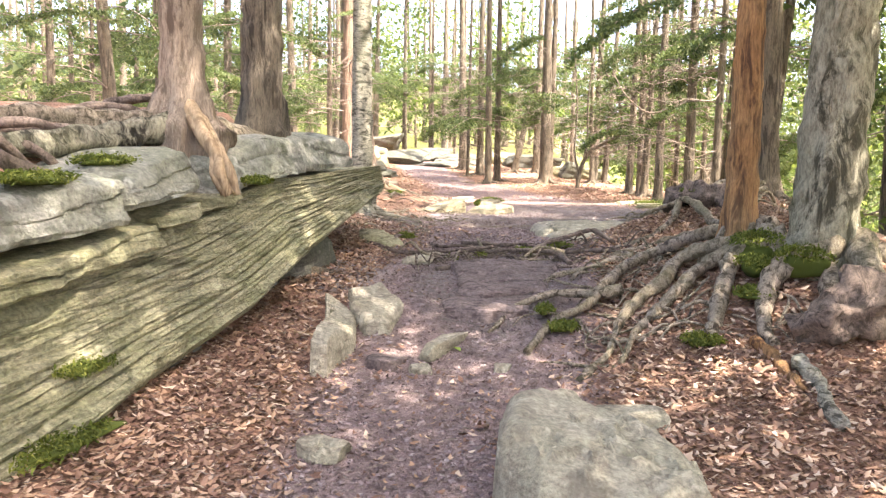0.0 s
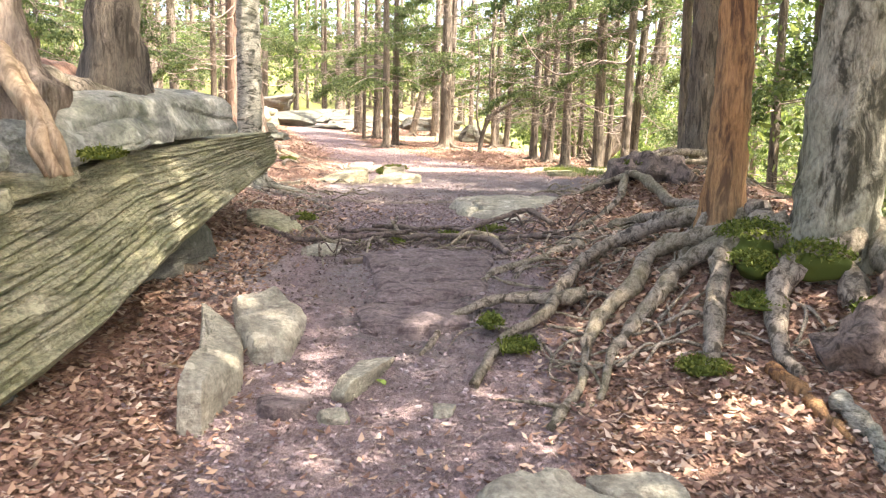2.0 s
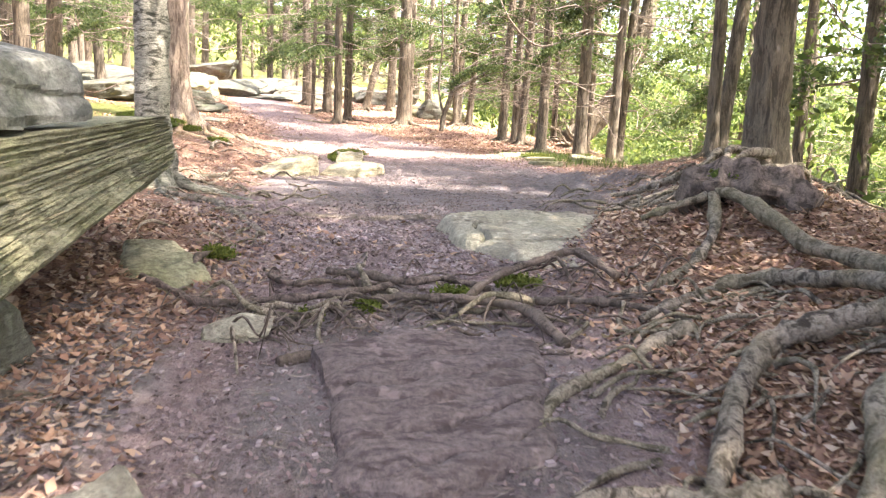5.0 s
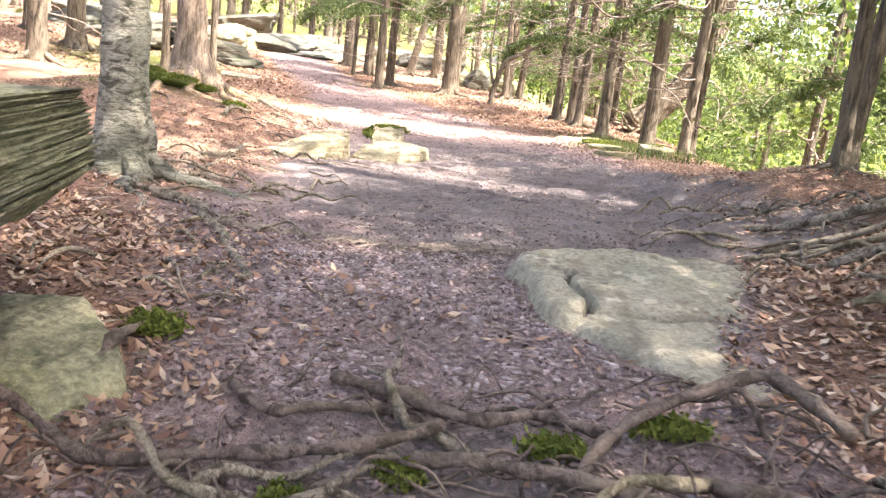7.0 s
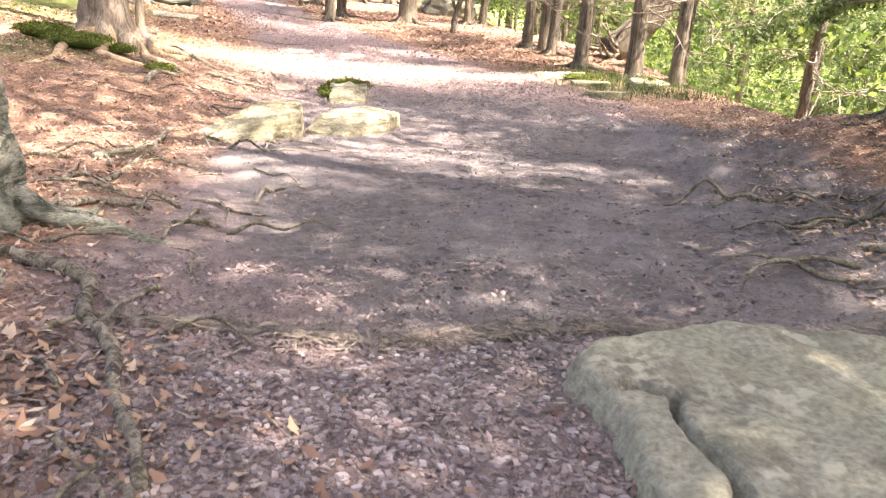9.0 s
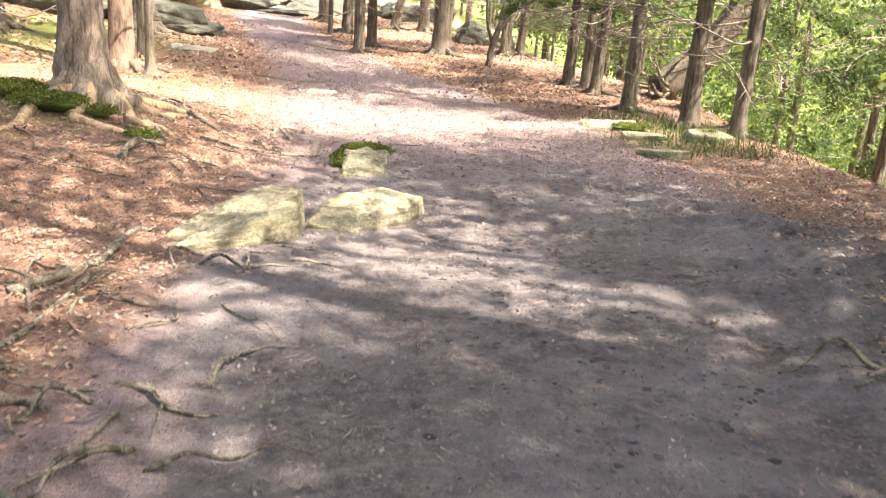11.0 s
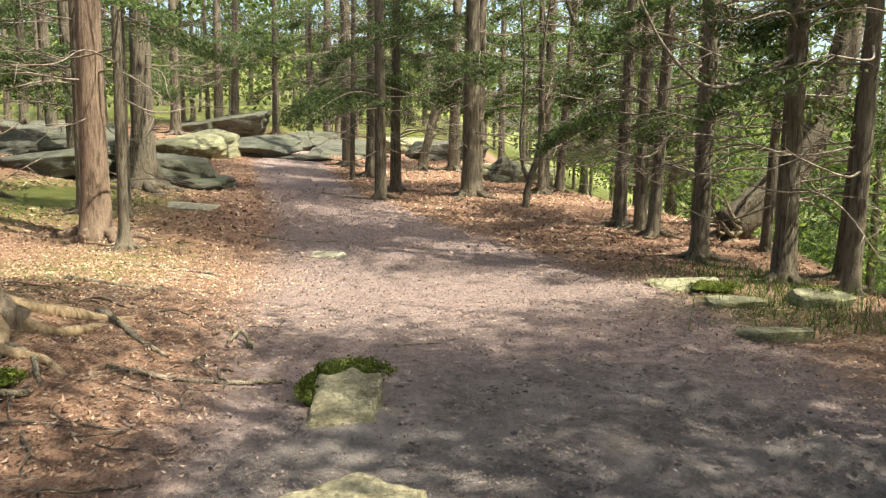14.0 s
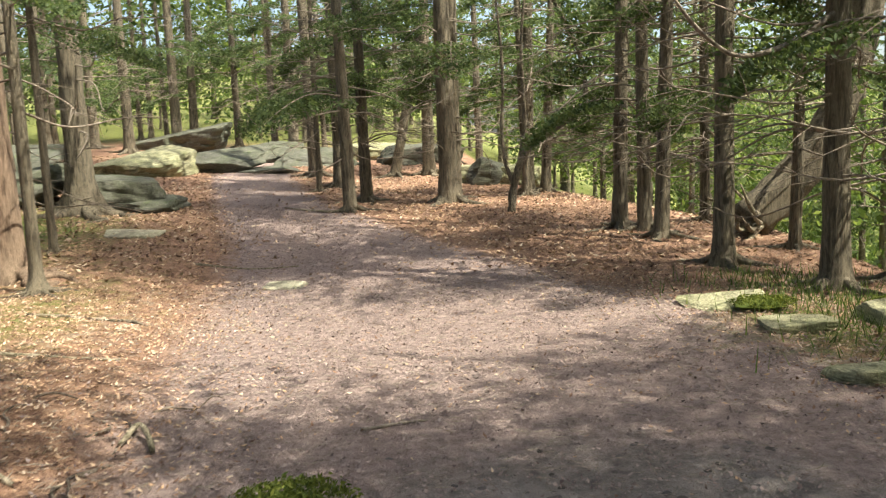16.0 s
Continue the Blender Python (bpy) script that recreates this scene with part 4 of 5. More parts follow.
for pts, a, b, arch in (
        (((-1.3, 7.5), (-1.0, 7.34), (-.7, 7.33), (-.43, 7.41), (-.2, 7.56)), .03, .035, (.0, .02, .04, .05, .04)),
        (((-.5, 7.8), (-.31, 7.65), (-.15, 7.55), (.08, 7.6), (.3, 7.6)), .035, .03, (.02, .05, .06, .06)),
        (((-.25, 7.42), (-.1, 7.38), (.13, 7.29), (.37, 7.13), (.46, 6.8)), .03, .045, (.02, .05, .06, .05)),
        (((.1, 7.33), (.29, 7.54), (.49, 7.67), (.7, 7.69), (.9, 7.48)), .03, .04, (.02, .06, .10, .11, .02)),
        (((-.78, 7.75), (-.67, 7.58), (-.51, 7.59), (-.3, 7.68)), .025, .03, (.01, .03, .04)),
        (((-.6, 6.7), (-.26, 6.89), (-.05, 7.1)), .04, .02, ()), (((.1, 6.93), (.29, 6.79), (.5, 6.7)), .02, .03, ()),
        (((.45, 7.35), (.67, 7.21), (.88, 7.05), (1.0, 6.8)), .035, .025, (.02, .04, .02)),
        (((-1.85, 10.75), (-1.71, 11.42), (-1.66, 12.5)), .035, .02, ()),
        (((-1.75, 10.1), (-1.39, 9.91), (-1.24, 9.53), (-1.1, 9.23), (-1.0, 9.0), (-.87, 8.65)), .05, .03, ()),
        (((-1.12, 8.85), (-1.0, 8.71), (-.94, 8.58)), .018, .012, ()),
        (((-1.15, 7.58), (-1.15, 7.81), (-1.06, 8.02)), .028, .025, (.0, .05, .03)), (((-.98, 7.45), (-1.0, 7.75), (-1.02, 7.9)), .022, .02, ()),
        (((-1.9, 12.0), (-1.73, 12.5), (-1.72, 13.02), (-1.6, 13.16)), .045, .025, ()),
        (((-1.72, 10.6), (-1.68, 10.95), (-1.5, 11.05), (-1.4, 11.0)), .045, .02, ()),
        (((1.42, 10.3), (1.68, 10.0), (1.9, 9.75), (2.1, 9.6), (2.5, 9.9), (2.9, 10.3)), .03, .07, (.0, .02, .05, .1, .12, .1)),
        (((1.55, 9.7), (1.9, 9.4), (2.4, 9.5), (2.9, 10.1)), .025, .06, (.0, .05, .15, .15)),
        (((1.35, 9.4), (1.75, 9.3), (2.2, 9.2), (2.7, 9.3)), .02, .05, (.0, .04, .1, .14)),
        (((1.5, 8.9), (1.9, 9.0), (2.4, 9.7), (2.9, 10.2)), .03, .06, (.02, .1, .16, .12)),
        (((1.25, 8.2), (1.45, 8.1), (1.75, 8.3), (2.0, 8.7)), .03, .05, (.03, .08, .06)),
        (((-2.3, 16.7), (-1.9, 16.3), (-1.65, 16.2)), .05, .02, ()), (((-2.2, 14.5), (-2.15, 14.83), (-2.0, 15.05)), .05, .03, (.0, .04)),
        (((-2.5, 15.6), (-2.18, 15.5), (-2.03, 15.2)), .05, .02, ()), (((-1.42, 16.7), (-1.37, 16.85), (-1.27, 16.65)), .03, .025, (.0, .05, 0)),
        (((-1.9, 15.7), (-1.3, 15.75), (-.85, 15.85)), .02, .03, ()), (((-3.4, 20.4), (-2.6, 20.3), (-2.2, 20.0)), .035, .015, ()),
        (((-3.3, 18.6), (-2.5, 18.4), (-2.0, 18.5)), .04, .015, ()), (((-2.6, 23.5), (-1.9, 23.2), (-1.3, 23.3)), .03, .015, ()),
        (((-2.3, 29.5), (-1.5, 29.0), (-1.0, 28.9)), .03, .06, ())):
    root(pts, a * .8, b * .8, arch=arch, mat=DARK_ROOT if 6 < pts[0][1] < 8 else ROOT)
hanging = tagged(new("hanging_root"), "bare tan twisted root hanging down over the ledge boulders", "root")
for k, (off, r0, r1) in enumerate(((0.0, .055, .04), (.055, .035, .026), (-.05, .028, .018))):
    strand = catmull([(-2.10 + off * .3, 5.2, 2.0), (-1.97 + off, 5.07, 1.86 - off * .4), (-1.84 + off * .5, 4.98, 1.70), (-1.79 + off * 1.1, 4.92, 1.58), (-1.74 + off * .8, 4.93, 1.44)], 7)
    part("strand", mesh_of("strand", *tube(strand, np.linspace(r0, r1, len(strand)), 12, .22, k + 2, 3, [.12] * len(strand), 12.0), TAN_ROOT), hanging)
for k, pts in enumerate((((-2.2, 5.2, 1.86), (-2.35, 4.85, 1.80), (-2.5, 4.4, 1.74), (-2.6, 3.8, 1.70), (-2.65, 3.2, 1.66)), ((-2.2, 5.3, 1.84), (-2.5, 5.0, 1.86), (-2.8, 4.6, 1.88), (-3.0, 4.1, 1.85)), ((-2.1, 5.4, 1.85), (-2.05, 5.7, 1.86), (-2.0, 6.0, 1.84), (-1.95, 6.3, 1.85)))):
    path = catmull(pts, 7)
    limb = tagged(new("ledge_root", mesh_of("ledge_root", *tube(path, np.linspace(.10, .05, len(path)), 12, .25, k, 3, [.15] * len(path), 8.0), ROOT if k else OLD_BIRCH)), "thick mossy root spreading along the top of the ledge", "root")
root(((-2.3, 4.2), (-2.2, 4.7), (-2.2, 5.1)), .06, .07, "mossy root lying along the top of the ledge", ROOT, arch=(.3, .3, .3))
root(((-2.6, 3.3), (-2.35, 4.1), (-2.3, 4.9), (-2.25, 5.9)), .05, .09, "dark root mat along the top of the ledge", DARK_ROOT, arch=(.2, .2, .2, .18))
for k in range(9):
    x, y = -2.45 + .1 * math.sin(k * 2.3), 4.0 + .3 * k
    root(((x - .5, y - .5), (x - .1, y - .2), (x + .15, y + .2), (x + .1, y + .7)), .05, .02, "dark tangled root on top of the rock ledge", DARK_ROOT, arch=(.05, .10, .14, .1))
# birch log and broken wood
log = root(((1.52, 4.42), (1.56, 4.15), (1.55, 3.85)), .055, .05, "broken white birch log lying in dead leaves", BIRCH, name="birch_log")
log["category"] = "log"
brk = root(((1.36, 4.66), (1.45, 4.35), (1.50, 4.2)), .05, .03, "splintered rotten branch lying in dead leaves", DEAD_BARK, name="broken_branch")
brk["category"] = "branch"
st = root(((-1.32, 4.98), (-1.12, 5.0)), .016, .012, "pale dry stick on the leaf litter", TAN_ROOT, name="stick")
st["category"] = "stick"
for pts in (((-.85, 13.06), (-.6, 13.02)), ((-.8, 12.82), (-.55, 12.75)), ((.5, 9.05), (.62, 9.2)), ((1.3, 12.1), (1.6, 12.25)), ((-.25, 16.9), (.1, 17.0))):
    s = root(pts, .014, .008, "thin dry stick lying on the dark trail", TWIG, name="stick")
    s["category"] = "stick"

def rootlets(count, x0, x1, y0, y1, r, ln, mat, label, seed, sag=.03):
    """A tangle of fine roots creeping over the ground, some lifting clear of it."""
    rng = np.random.default_rng(seed)
    base = tagged(new("root_tangle"), label, "roots")
    base.matrix_basis = pose((x0 + x1) / 2, (y0 + y1) / 2, lay((x0 + x1) / 2, (y0 + y1) / 2))
    for k in range(count):
        x, y, a = rng.uniform(x0, x1), rng.uniform(y0, y1), rng.uniform(0, 6.3)
        pts = []
        for q in range(5):
            pts.append((x, y, lay(x, y) + r * .6 + (abs(rng.normal(0, sag)) if 0 < q < 4 else -.01)))
            a += rng.normal(0, .5)
            x, y = x + math.cos(a) * ln / 4, y + math.sin(a) * ln / 4
        path = catmull(pts, 4)
        ob = part("rootlet", mesh_of("rootlet", *tube(path, np.linspace(r * rng.uniform(.6, 1.5), r * .3, len(path)), 6, .25, k, 0, 0, 20.0), mat), base)
        ob.matrix_parent_inverse = base.matrix_basis.inverted()


rootlets(80, -.95, 1.0, 7.0, 7.75, .007, .38, DARK_ROOT, "tangle of fine dark roots along the step in the trail", 1, .05)
rootlets(9, -.8, .9, 7.1, 7.6, .017, .6, ROOT, "bare grey roots woven across the step in the trail", 2, .05)
rootlets(70, .35, 1.75, 4.7, 7.2, .012, .5, ROOT, "fine roots creeping over the birch mound", 3)
rootlets(50, -2.3, -.9, 8.2, 13.0, .010, .5, ROOT, "fine roots creeping through the leaf litter", 4)
rootlets(60, 1.5, 3.2, 8.3, 11.5, .013, .6, ROOT, "fine roots and twigs over a leafy bank", 5, .05)
rootlets(40, -3.4, -1.2, 14.0, 17.5, .009, .5, DARK_ROOT, "fine brown roots over the sunny bank", 6, .015)


def rotten_wood(name, pts, r, label, seed):
    """A decayed, splintered piece of wood with hollow furrows."""
    path = catmull([(x, y, lay(x, y) + h) for x, y, h in pts], 7)
    rr = r * np.array([.55 + .5 * math.sin(math.pi * (k + 1.5) / (len(path) + 2)) + .25 * noise.noise(Vector((k * .6, seed, 0))) for k in range(len(path))])
    return tagged(new(name, mesh_of(name, *tube(path, rr, 18, .35, seed, 5, [.16] * len(path), 9.0), DARK_ROOT)), label, "wood")


rotten_wood("rotten_stump", ((1.5, 8.32, .02), (1.66, 8.22, .10), (1.9, 8.05, .08), (2.05, 7.9, 0)), .13, "dark rotten mossy stump beside the flat boulder", 3)
rotten_wood("rotten_log", ((1.55, 4.62, .03), (1.8, 4.58, .12), (2.15, 4.7, .15), (2.5, 4.8, .08)), .14, "dark rotten mossy log beside the birch", 6)

# leaning uprooted tree at the edge, with its root plate
def uprooted():
    base = tagged(new("leaning_tree"), "uprooted dark trunk leaning over the bank with torn roots", "tree")
    base.matrix_basis = pose(5.0, 24.2, lay(5.0, 24.2))
    part("trunk", mesh_of("trunk", *tube(catmull([(-.15, 0, .15), (.6, 0, .85), (1.15, 0, 1.7), (1.6, .1, 3.2), (1.9, .2, 6.5)], 7), np.linspace(.30, .15, 29), 16, .12, 3, 4, [.12] * 29), BARK), base)
    rng = np.random.default_rng(8)
    for k in range(16):
        a = rng.uniform(0, 6.3)
        ln = rng.uniform(.5, 1.1)
        e = np.array((-.35 - .35 * rng.random(), math.cos(a) * ln, .2 + math.sin(a) * ln * .55))
        part("root", mesh_of("root", *tube(catmull([(.1, 0, .25), e * .5 + rng.normal(0, .07, 3), e], 5), np.linspace(.06, .012, 11), 6, .25, k), ROOT), base)
    part("limb", mesh_of("limb", *tube(catmull([(1.2, 0, 1.8), (.9, -.6, 2.2), (.7, -1.2, 2.0)], 5), np.linspace(.05, .015, 11), 6, .2, 2), BARK), base)


uprooted()


# slender tree whose stem bends over the trail's edge
def bent_tree():
    base = tagged(new("bent_tree"), "slender crooked young tree bending out over the bank", "tree")
    base.matrix_basis = pose(2.0, 27.8, lay(2.0, 27.8))
    part("trunk", mesh_of("trunk", *tube(catmull([(0, 0, -.1), (.1, 0, .6), (.35, -.1, 1.15), (.8, -.2, 1.45), (1.25, -.3, 1.75), (1.35, -.3, 2.15), (1.2, -.3, 2.9), (.7, -.4, 3.9), (.5, -.4, 5)], 6), np.linspace(.075, .03, 49), 9, .15, 5), BARK), base)
    part("limb", mesh_of("limb", *tube(catmull([(.1, 0, .5), (.3, .1, 1.5), (.3, .1, 3.0), (.5, 0, 4.6)], 5), np.linspace(.05, .02, 16), 7, .15, 6), BARK), base)
    part("limb", mesh_of("limb", *tube(catmull([(.08, 0, .4), (-.1, .1, 1.2), (-.05, .1, 2.6), (-.2, 0, 4.6)], 5), np.linspace(.04, .02, 16), 7, .15, 7), BARK), base)


bent_tree()


# the long crooked bough that hangs across the right of the view
part_bough = new("long_bough", mesh_of("long_bough", *tube(catmull([(4.05, 20.35, 3.42), (3.6, 20.3, 3.15), (3.1, 20.2, 3.05), (2.75, 20.1, 3.22), (2.45, 20.0, 3.52), (2.2, 20.0, 3.97)], 8), np.linspace(.03, .012, 41), 7, .15, 3), TWIG))
tagged(part_bough, "long bare crooked bough reaching out over the trail", "branch")


# ---- moss ----
def moss_patch(x, y, rx, ry, h, z, label="cushion of bright green moss", count=900, seed=0, tilt=0):
    rng = np.random.default_rng(seed)
    ob = tagged(new("moss_cushion"), label, "moss", "moss cushions")
    ob.matrix_basis = pose(x, y, z, 0, tilt, 0)
    part("cushion", rock_mesh("cushion", (rx * .85, ry * .85, h * .75), MOSS, seed, 2.0, .5, 0, 9), ob)
    a, q = rng.uniform(0, 6.3, count), np.sqrt(rng.uniform(0, 1, count))
    c = np.stack([np.cos(a) * q * rx, np.sin(a) * q * ry, h * np.sqrt(1 - .9 * q * q)], 1)
    v, f = leaf_cloud(c, .013, 2, .012, rng, -.5, .4)
    part("tuft", fast_mesh("tuft", v, f, MOSS), ob)


for k, (x, y, rx, ry, h, dz) in enumerate(((-.46, 15.8, .27, .18, .13, .10), (-.68, 15.55, .09, .2, .1, .05), (.32, 5.22, .12, .10, .05, .03), (.22, 5.45, .06, .10, .05, .05), (1.1, 4.78, .13, .10, .07, .02), (1.45, 5.05, .12, .16, .06, .05),
                                           (1.95, 4.75, .22, .18, .10, .08), (1.62, 5.5, .24, .24, .16, .10), (1.5, 5.25, .12, .2, .12, .10), (1.75, 5.12, .2, .12, .16, .14), (.1, 7.5, .09, .04, .03, .03), (.42, 7.58, .12, .04, .03, .03), (-.3, 7.38, .06, .05, .03, .01), (-.55, 7.25, .06, .05, .03, 0),
                                           (1.7, 8.2, .12, .10, .09, .16), (-1.05, 8.0, .09, .08, .04, .03), (-2.95, 15.3, .35, .25, .12, .06), (-2.6, 15.4, .16, .14, .06, .05), (-3.35, 15.6, .3, .3, .12, .05),
                                           (-2.2, 15.1, .16, .12, .05, .03), (3.0, 19.5, .3, .25, .06, .05), (3.85, 19.0, .22, .2, .08, .12))):
    moss_patch(x, y, rx * .9, ry * .9, h * .65, lay(x, y) + dz * .8, seed=k, count=int(350 + 9000 * rx * ry))
for k, (x, y, z, rx, ry) in enumerate(((-2.2, 4.3, 1.31, .14, .28), (-1.74, 5.5, 1.12, .05, .3), (-2.2, 3.6, 1.27, .14, .3), (-1.95, 3.55, .42, .10, .22), (-1.86, 3.2, .20, .10, .35), (-2.2, 3.9, 1.12, .12, .35))):
    moss_patch(x, y, rx, ry, .03, z + float(rise(x, y)), "bright green moss growing on the sandstone ledge", 600, 40 + k)


# ---- litter ----
RNG = np.random.default_rng(3)


def scatter(count, x0, x1, y0, y1, weight, size, wide, mat, name, label, lift=.006, flat=.35, curl=.25):
    x, y = RNG.uniform(x0, x1, count * 3), RNG.uniform(y0, y1, count * 3)
    keep = RNG.random(count * 3) < weight(x, y)
    x, y = x[keep][:count], y[keep][:count]
    k = len(x)
    z = np.array([lay(a, b) for a, b in zip(x, y)]) + lift + RNG.uniform(0, .012, k)
    c = np.stack([x, y, z], 1)
    a = RNG.uniform(0, 2 * math.pi, k)
    d = np.stack([np.cos(a), np.sin(a), RNG.normal(0, flat, k)], 1)
    e = np.stack([-np.sin(a), np.cos(a), RNG.normal(0, flat, k)], 1)
    s = (size * RNG.uniform(.5, 1.4, k))[:, None]
    up = np.array((0, 0, 1)) * s * RNG.uniform(0, curl * 2, (k, 1))
    v = np.stack([c - d * s + up, c - e * s * wide, c + d * s + up, c + e * s * wide], 1).reshape(-1, 3)
    i = np.arange(k)[:, None] * 4
    f = np.concatenate([i + (0, 1, 2), i + (0, 2, 3)], 0)
    ob = new(name, fast_mesh(name, v, f, mat))
    return tagged(ob, label, "litter", kind="stuff")


off_trail = lambda x, y: np.clip(1.02 - .93 * trail_mask(x, y) - .9 * np.clip(mud_mask(x, y), 0, 1) * (np.abs(x - trail_mid(y)) < trail_half(y)), .006, 1) * (moss_mask(x, y) < .5)
scatter(56000, -2.4, 3.0, 2.2, 9.5, off_trail, .021, .55, LITTER, "fallen_leaves", "dry brown fallen leaves covering the forest floor")
scatter(85000, -5.5, 5.0, 9.5, 22, off_trail, .015, .45, LITTER, "fallen_leaves", "dry reddish-brown fallen leaves beside the trail")
scatter(48000, -12, 7, 22, 40, off_trail, .032, .5, LITTER, "fallen_leaves", "brown fallen leaves under the far trees")
scatter(26000, -1.6, 1.2, 2.4, 10.2, lambda x, y: trail_mask(x, y) * (1 - .5 * np.clip(mud_mask(x, y), 0, 1)), .010, .7, CHIPS, "trail_chips", "small pale chips and leaf bits trodden into the trail")
scatter(30000, -3.5, 4, 14.5, 30, lambda x, y: trail_mask(x, y) * (1 - .8 * np.clip(mud_mask(x, y), 0, 1)), .011, .7, CHIPS, "trail_chips", "pale chips and leaf bits on the sunny trail")
scatter(16000, -1.7, 3.6, 9.0, 17, lambda x, y: np.clip(mud_mask(x, y), 0, 1), .009, .6, CHIPS, "trail_chips", "few pale leaf bits on the dark mud")
scatter(30000, -2.8, 4.5, 2.4, 22, lambda x, y: .5 + .5 * off_trail(x, y), .042, .05, TWIG, "needle_twigs", "thin dry twigs and needles strewn on the ground", .008, .12, .05)


def clods(count, x0, x1, y0, y1, size, weight, mat, name, label):
    n0 = 8
    pieces = []
    for k in range(count):
        x, y = RNG.uniform(x0, x1), RNG.uniform(y0, y1)
        if RNG.random() > weight(x, y):
            continue
        s = size * RNG.uniform(.4, 1.5)
        z = lay(x, y)
        top = (x + RNG.normal(0, .2) * s, y + RNG.normal(0, .2) * s, z + s * .42)
        ring = [(x + math.cos(a) * s * RNG.uniform(.6, 1.2), y + math.sin(a) * s * RNG.uniform(.5, 1.1), z + s * RNG.uniform(-.1, .25)) for a in np.arange(6) * 1.047]
        pieces.append((ring + [top], [(i, (i + 1) % 6, 6) for i in range(6)]))
    return tagged(new(name, mesh_of(name, *joined(pieces), mat)), label, "soil", kind="stuff")


clods(3600, -.2, 3.4, 9.6, 16.5, .02, lambda x, y: float(np.clip(mud_mask(x, y), 0, 1)) * (.1 + .9 * (noise.noise(Vector((x * 2.6, y * 2.0, 3))) > .18)), CLOD, "mud_clods", "dark churned clods of mud on the trail")
clods(1200, -1.3, .9, 3.0, 9.6, .016, lambda x, y: float(trail_mask(x, y)), CHIPS, "trail_pebbles", "small pebbles trodden into the dirt trail")


def gravel(count, x0, x1, y0, y1, size, weight, label):
    """Flat worn chips of stone pressed into the trail."""
    verts, faces = [], []
    for k in range(count):
        x, y = RNG.uniform(x0, x1), RNG.uniform(y0, y1)
        if RNG.random() > weight(x, y):
            continue
        s, turn, z = size * RNG.uniform(.35, 1.3) ** 1.4, RNG.uniform(0, 6.3), lay(x, y)
        tx, ty, o = RNG.normal(0, .15), RNG.normal(0, .15), len(verts)
        for f, h in ((1.0, -.1), (.78, .34)):
            for i in range(6):
                a = turn + i * 1.047
                dx, dy = math.cos(a) * s * f * (.75 + .3 * math.sin(k + i * 2.1)), math.sin(a) * s * f * (.75 + .3 * math.sin(k + i * 2.1))
                verts.append((x + dx, y + dy, z + h * s + tx * dx + ty * dy + .003))
        faces += [(o + i, o + (i + 1) % 6, o + 6 + (i + 1) % 6, o + 6 + i) for i in range(6)] + [tuple(o + 6 + i for i in range(6))]
    return tagged(new("gravel", mesh_of("gravel", verts, faces, GRAVEL, False)), label, "gravel", kind="stuff")


gravel(15000, -1.2, 1.0, 7.7, 9.5, .0145, lambda x, y: float(trail_mask(x, y)) ** 2 * (.42 + .6 * noise.noise(Vector((x * 2.5, y * 2.5, 1)))), "pale pinkish chips of stone bedded in the trail")
gravel(7000, -1.4, .9, 3.0, 7.7, .015, lambda x, y: float(trail_mask(x, y)) * (.4 + .6 * noise.noise(Vector((x * 2.5, y * 2.5, 1)))), "scattered pale stone chips in the dark dirt")
scatter(5000, -1.2, 1.3, 9.1, 9.9, lambda x, y: np.exp(-((y - 9.5 - .07 * np.sin(x * 4)) / .05) ** 2), .04, .06, TWIG, "needle_line", "line of washed-up twigs and needles across the trail", .012, .2, .08)


# ---- green understory beyond the bank and behind the trees ----
def thicket(count, region, size, per, spread, mat, name, label, seed):
    rng = np.random.default_rng(seed)
    x0, x1, y0, y1, z1 = region
    x, y = rng.uniform(x0, x1, count), rng.uniform(y0, y1, count)
    h = rng.uniform(.2, 1, count) ** 1.3 * z1
    ok = (x > edge_x(y) + 1.6) | (y > 46) | (x < -11)
    x, y, h = x[ok], y[ok], h[ok]
    keep = np.array([noise.noise(Vector((a * .28, b * .28, c * .4))) > .0 for a, b, c in zip(x, y, h)])
    c = np.stack([x, y, ground_z(x, y) + h], 1)[keep]
    v, f = leaf_cloud(c, size, per, spread, rng, .1, .5)
    return tagged(new(name, fast_mesh(name, v, f, mat)), label, "bushes", kind="stuff")


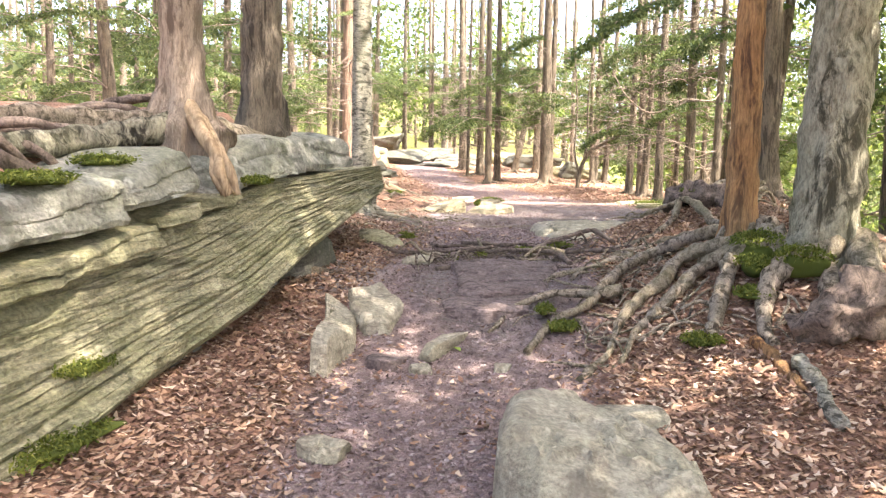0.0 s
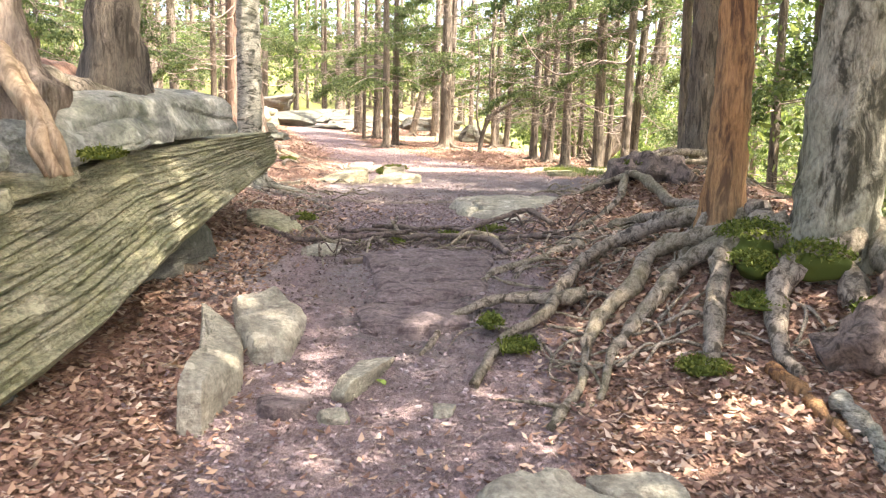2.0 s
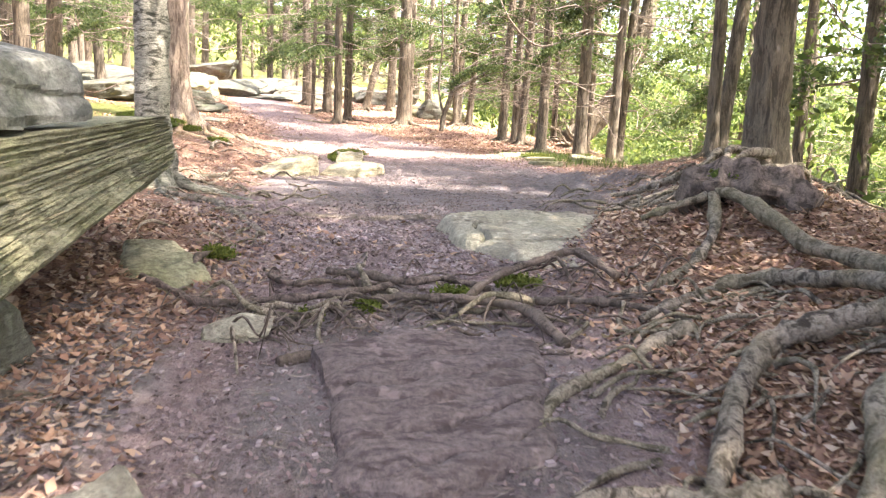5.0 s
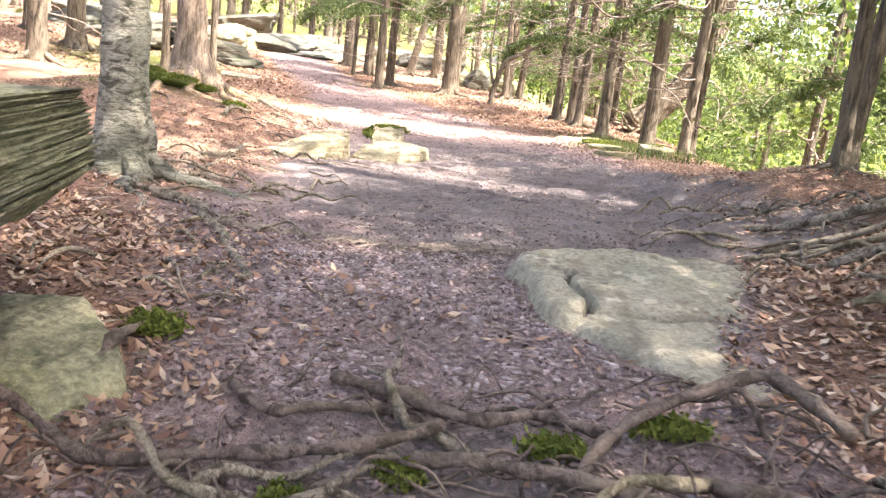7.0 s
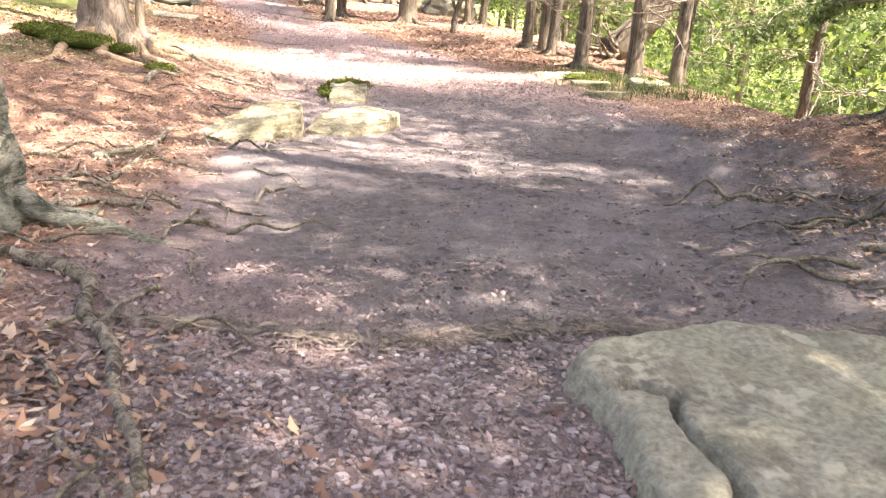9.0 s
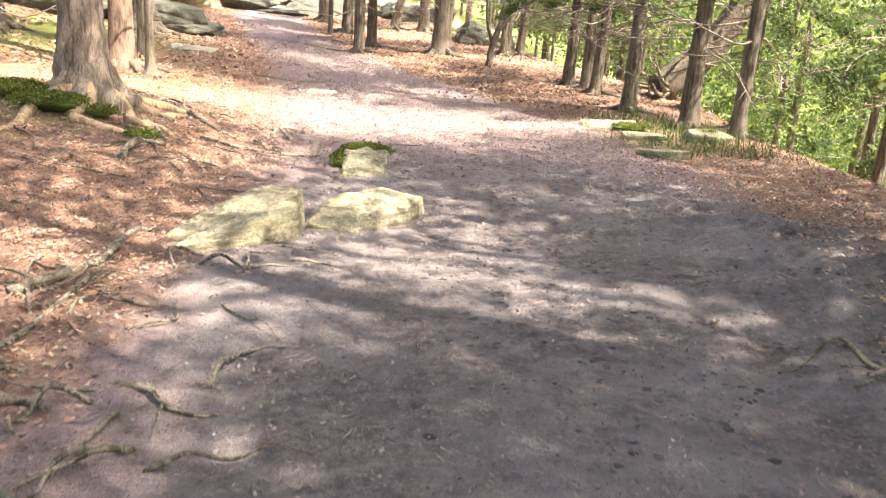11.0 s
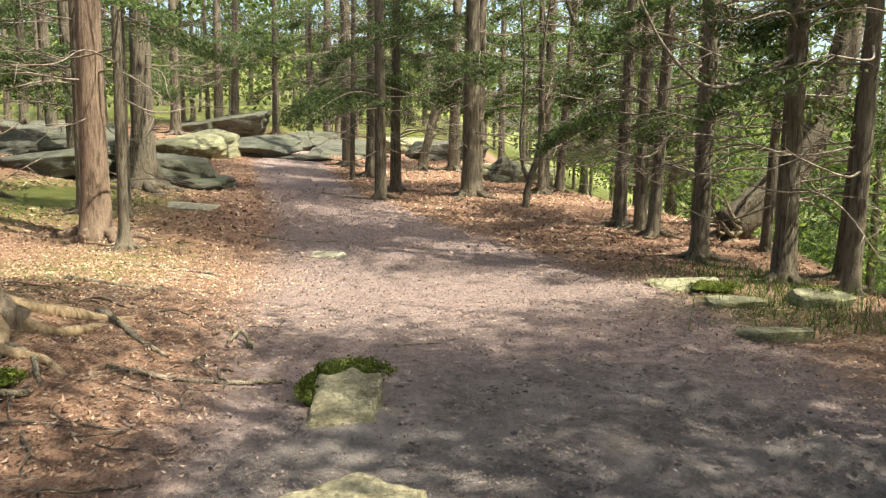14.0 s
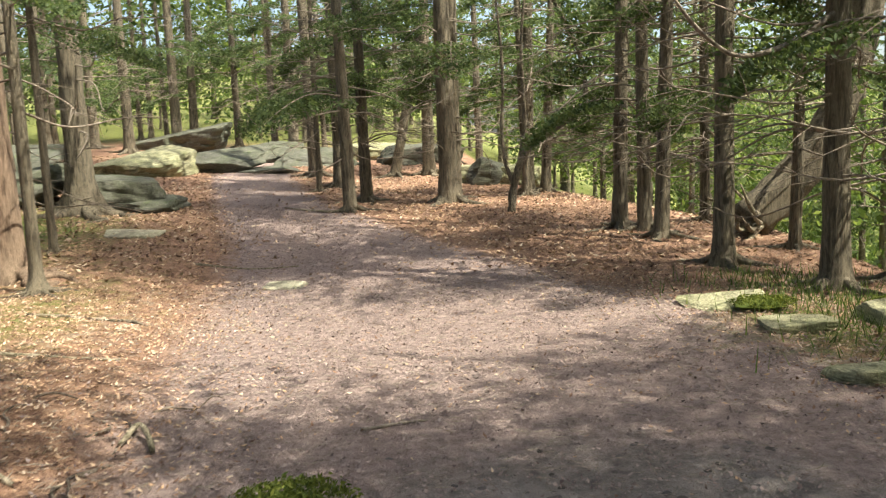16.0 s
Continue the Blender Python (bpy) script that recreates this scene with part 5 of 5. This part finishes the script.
thicket(8500, (5, 22, 8, 46, 8), .075, 16, (.4, .4, .22), GREEN, "valley_thicket", "sunlit yellow-green broad leaves filling the valley below", 1)
thicket(6000, (8, 40, 30, 75, 12), .14, 14, (.7, .7, .4), GREEN, "valley_thicket", "bright green leaves of the wooded valley further off", 2)
thicket(6500, (-34, 14, 46, 74, 9), .15, 14, (.8, .8, .4), GREEN, "far_thicket", "green leafy woods beyond the head of the trail", 3)
thicket(2000, (-36, -11, 10, 50, 6), .13, 12, (.7, .7, .35), NEEDLES, "far_thicket", "dim green conifer foliage deep in the woods", 4)
# grass tufts at the bank's edge
def grass(seed):
    rng = np.random.default_rng(seed)
    k = 1500
    x = rng.normal(3.7, .5, k)
    y = rng.uniform(17.5, 21.5, k)
    z = np.array([lay(a, b) for a, b in zip(x, y)])
    a = rng.uniform(0, 6.3, k)
    w, h = .006, rng.uniform(.06, .2, k)
    dx, dy = np.cos(a) * w, np.sin(a) * w
    t = rng.normal(0, .06, (k, 2))
    v = np.stack([np.stack([x - dx, y - dy, z], 1), np.stack([x + dx, y + dy, z], 1), np.stack([x + t[:, 0], y + t[:, 1], z + h], 1)], 1).reshape(-1, 3)
    tagged(new("grass", fast_mesh("grass", v, np.arange(3 * k).reshape(-1, 3), GREEN)), "sparse green grass at the edge of the bank", "grass", kind="stuff")


grass(4)


def fresh_leaf(x, y, turn):
    """One fallen green leaf, folded along its middle."""
    out = [(0, -.035), (.018, -.015), (.022, .008), (.010, .028), (0, .042), (-.010, .028), (-.022, .008), (-.018, -.015)]
    verts = [(0, -.01, .0), (0, .02, .0)] + [(a, b, abs(a) * .5) for a, b in out]
    faces = [(0, 2 + k, 2 + (k + 1) % 8) for k in (0, 1, 6, 7)] + [(1, 2 + k, 2 + (k + 1) % 8) for k in (2, 3, 4, 5)] + [(0, 4, 1), (0, 1, 8)]
    ob = tagged(new("fresh_leaf", mesh_of("fresh_leaf", verts, faces, FRESH, False)), "small bright green fallen leaf on the dirt", "leaf")
    ob.matrix_basis = pose(x, y, lay(x, y) + .012, 8, 5, turn)


FRESH = leaf_material("fresh_leaf", ((0.0, (0.30, 0.42, 0.08)), (1.0, (0.36, 0.48, 0.12))), 0.3)
fresh_leaf(-.33, 4.95, 40)
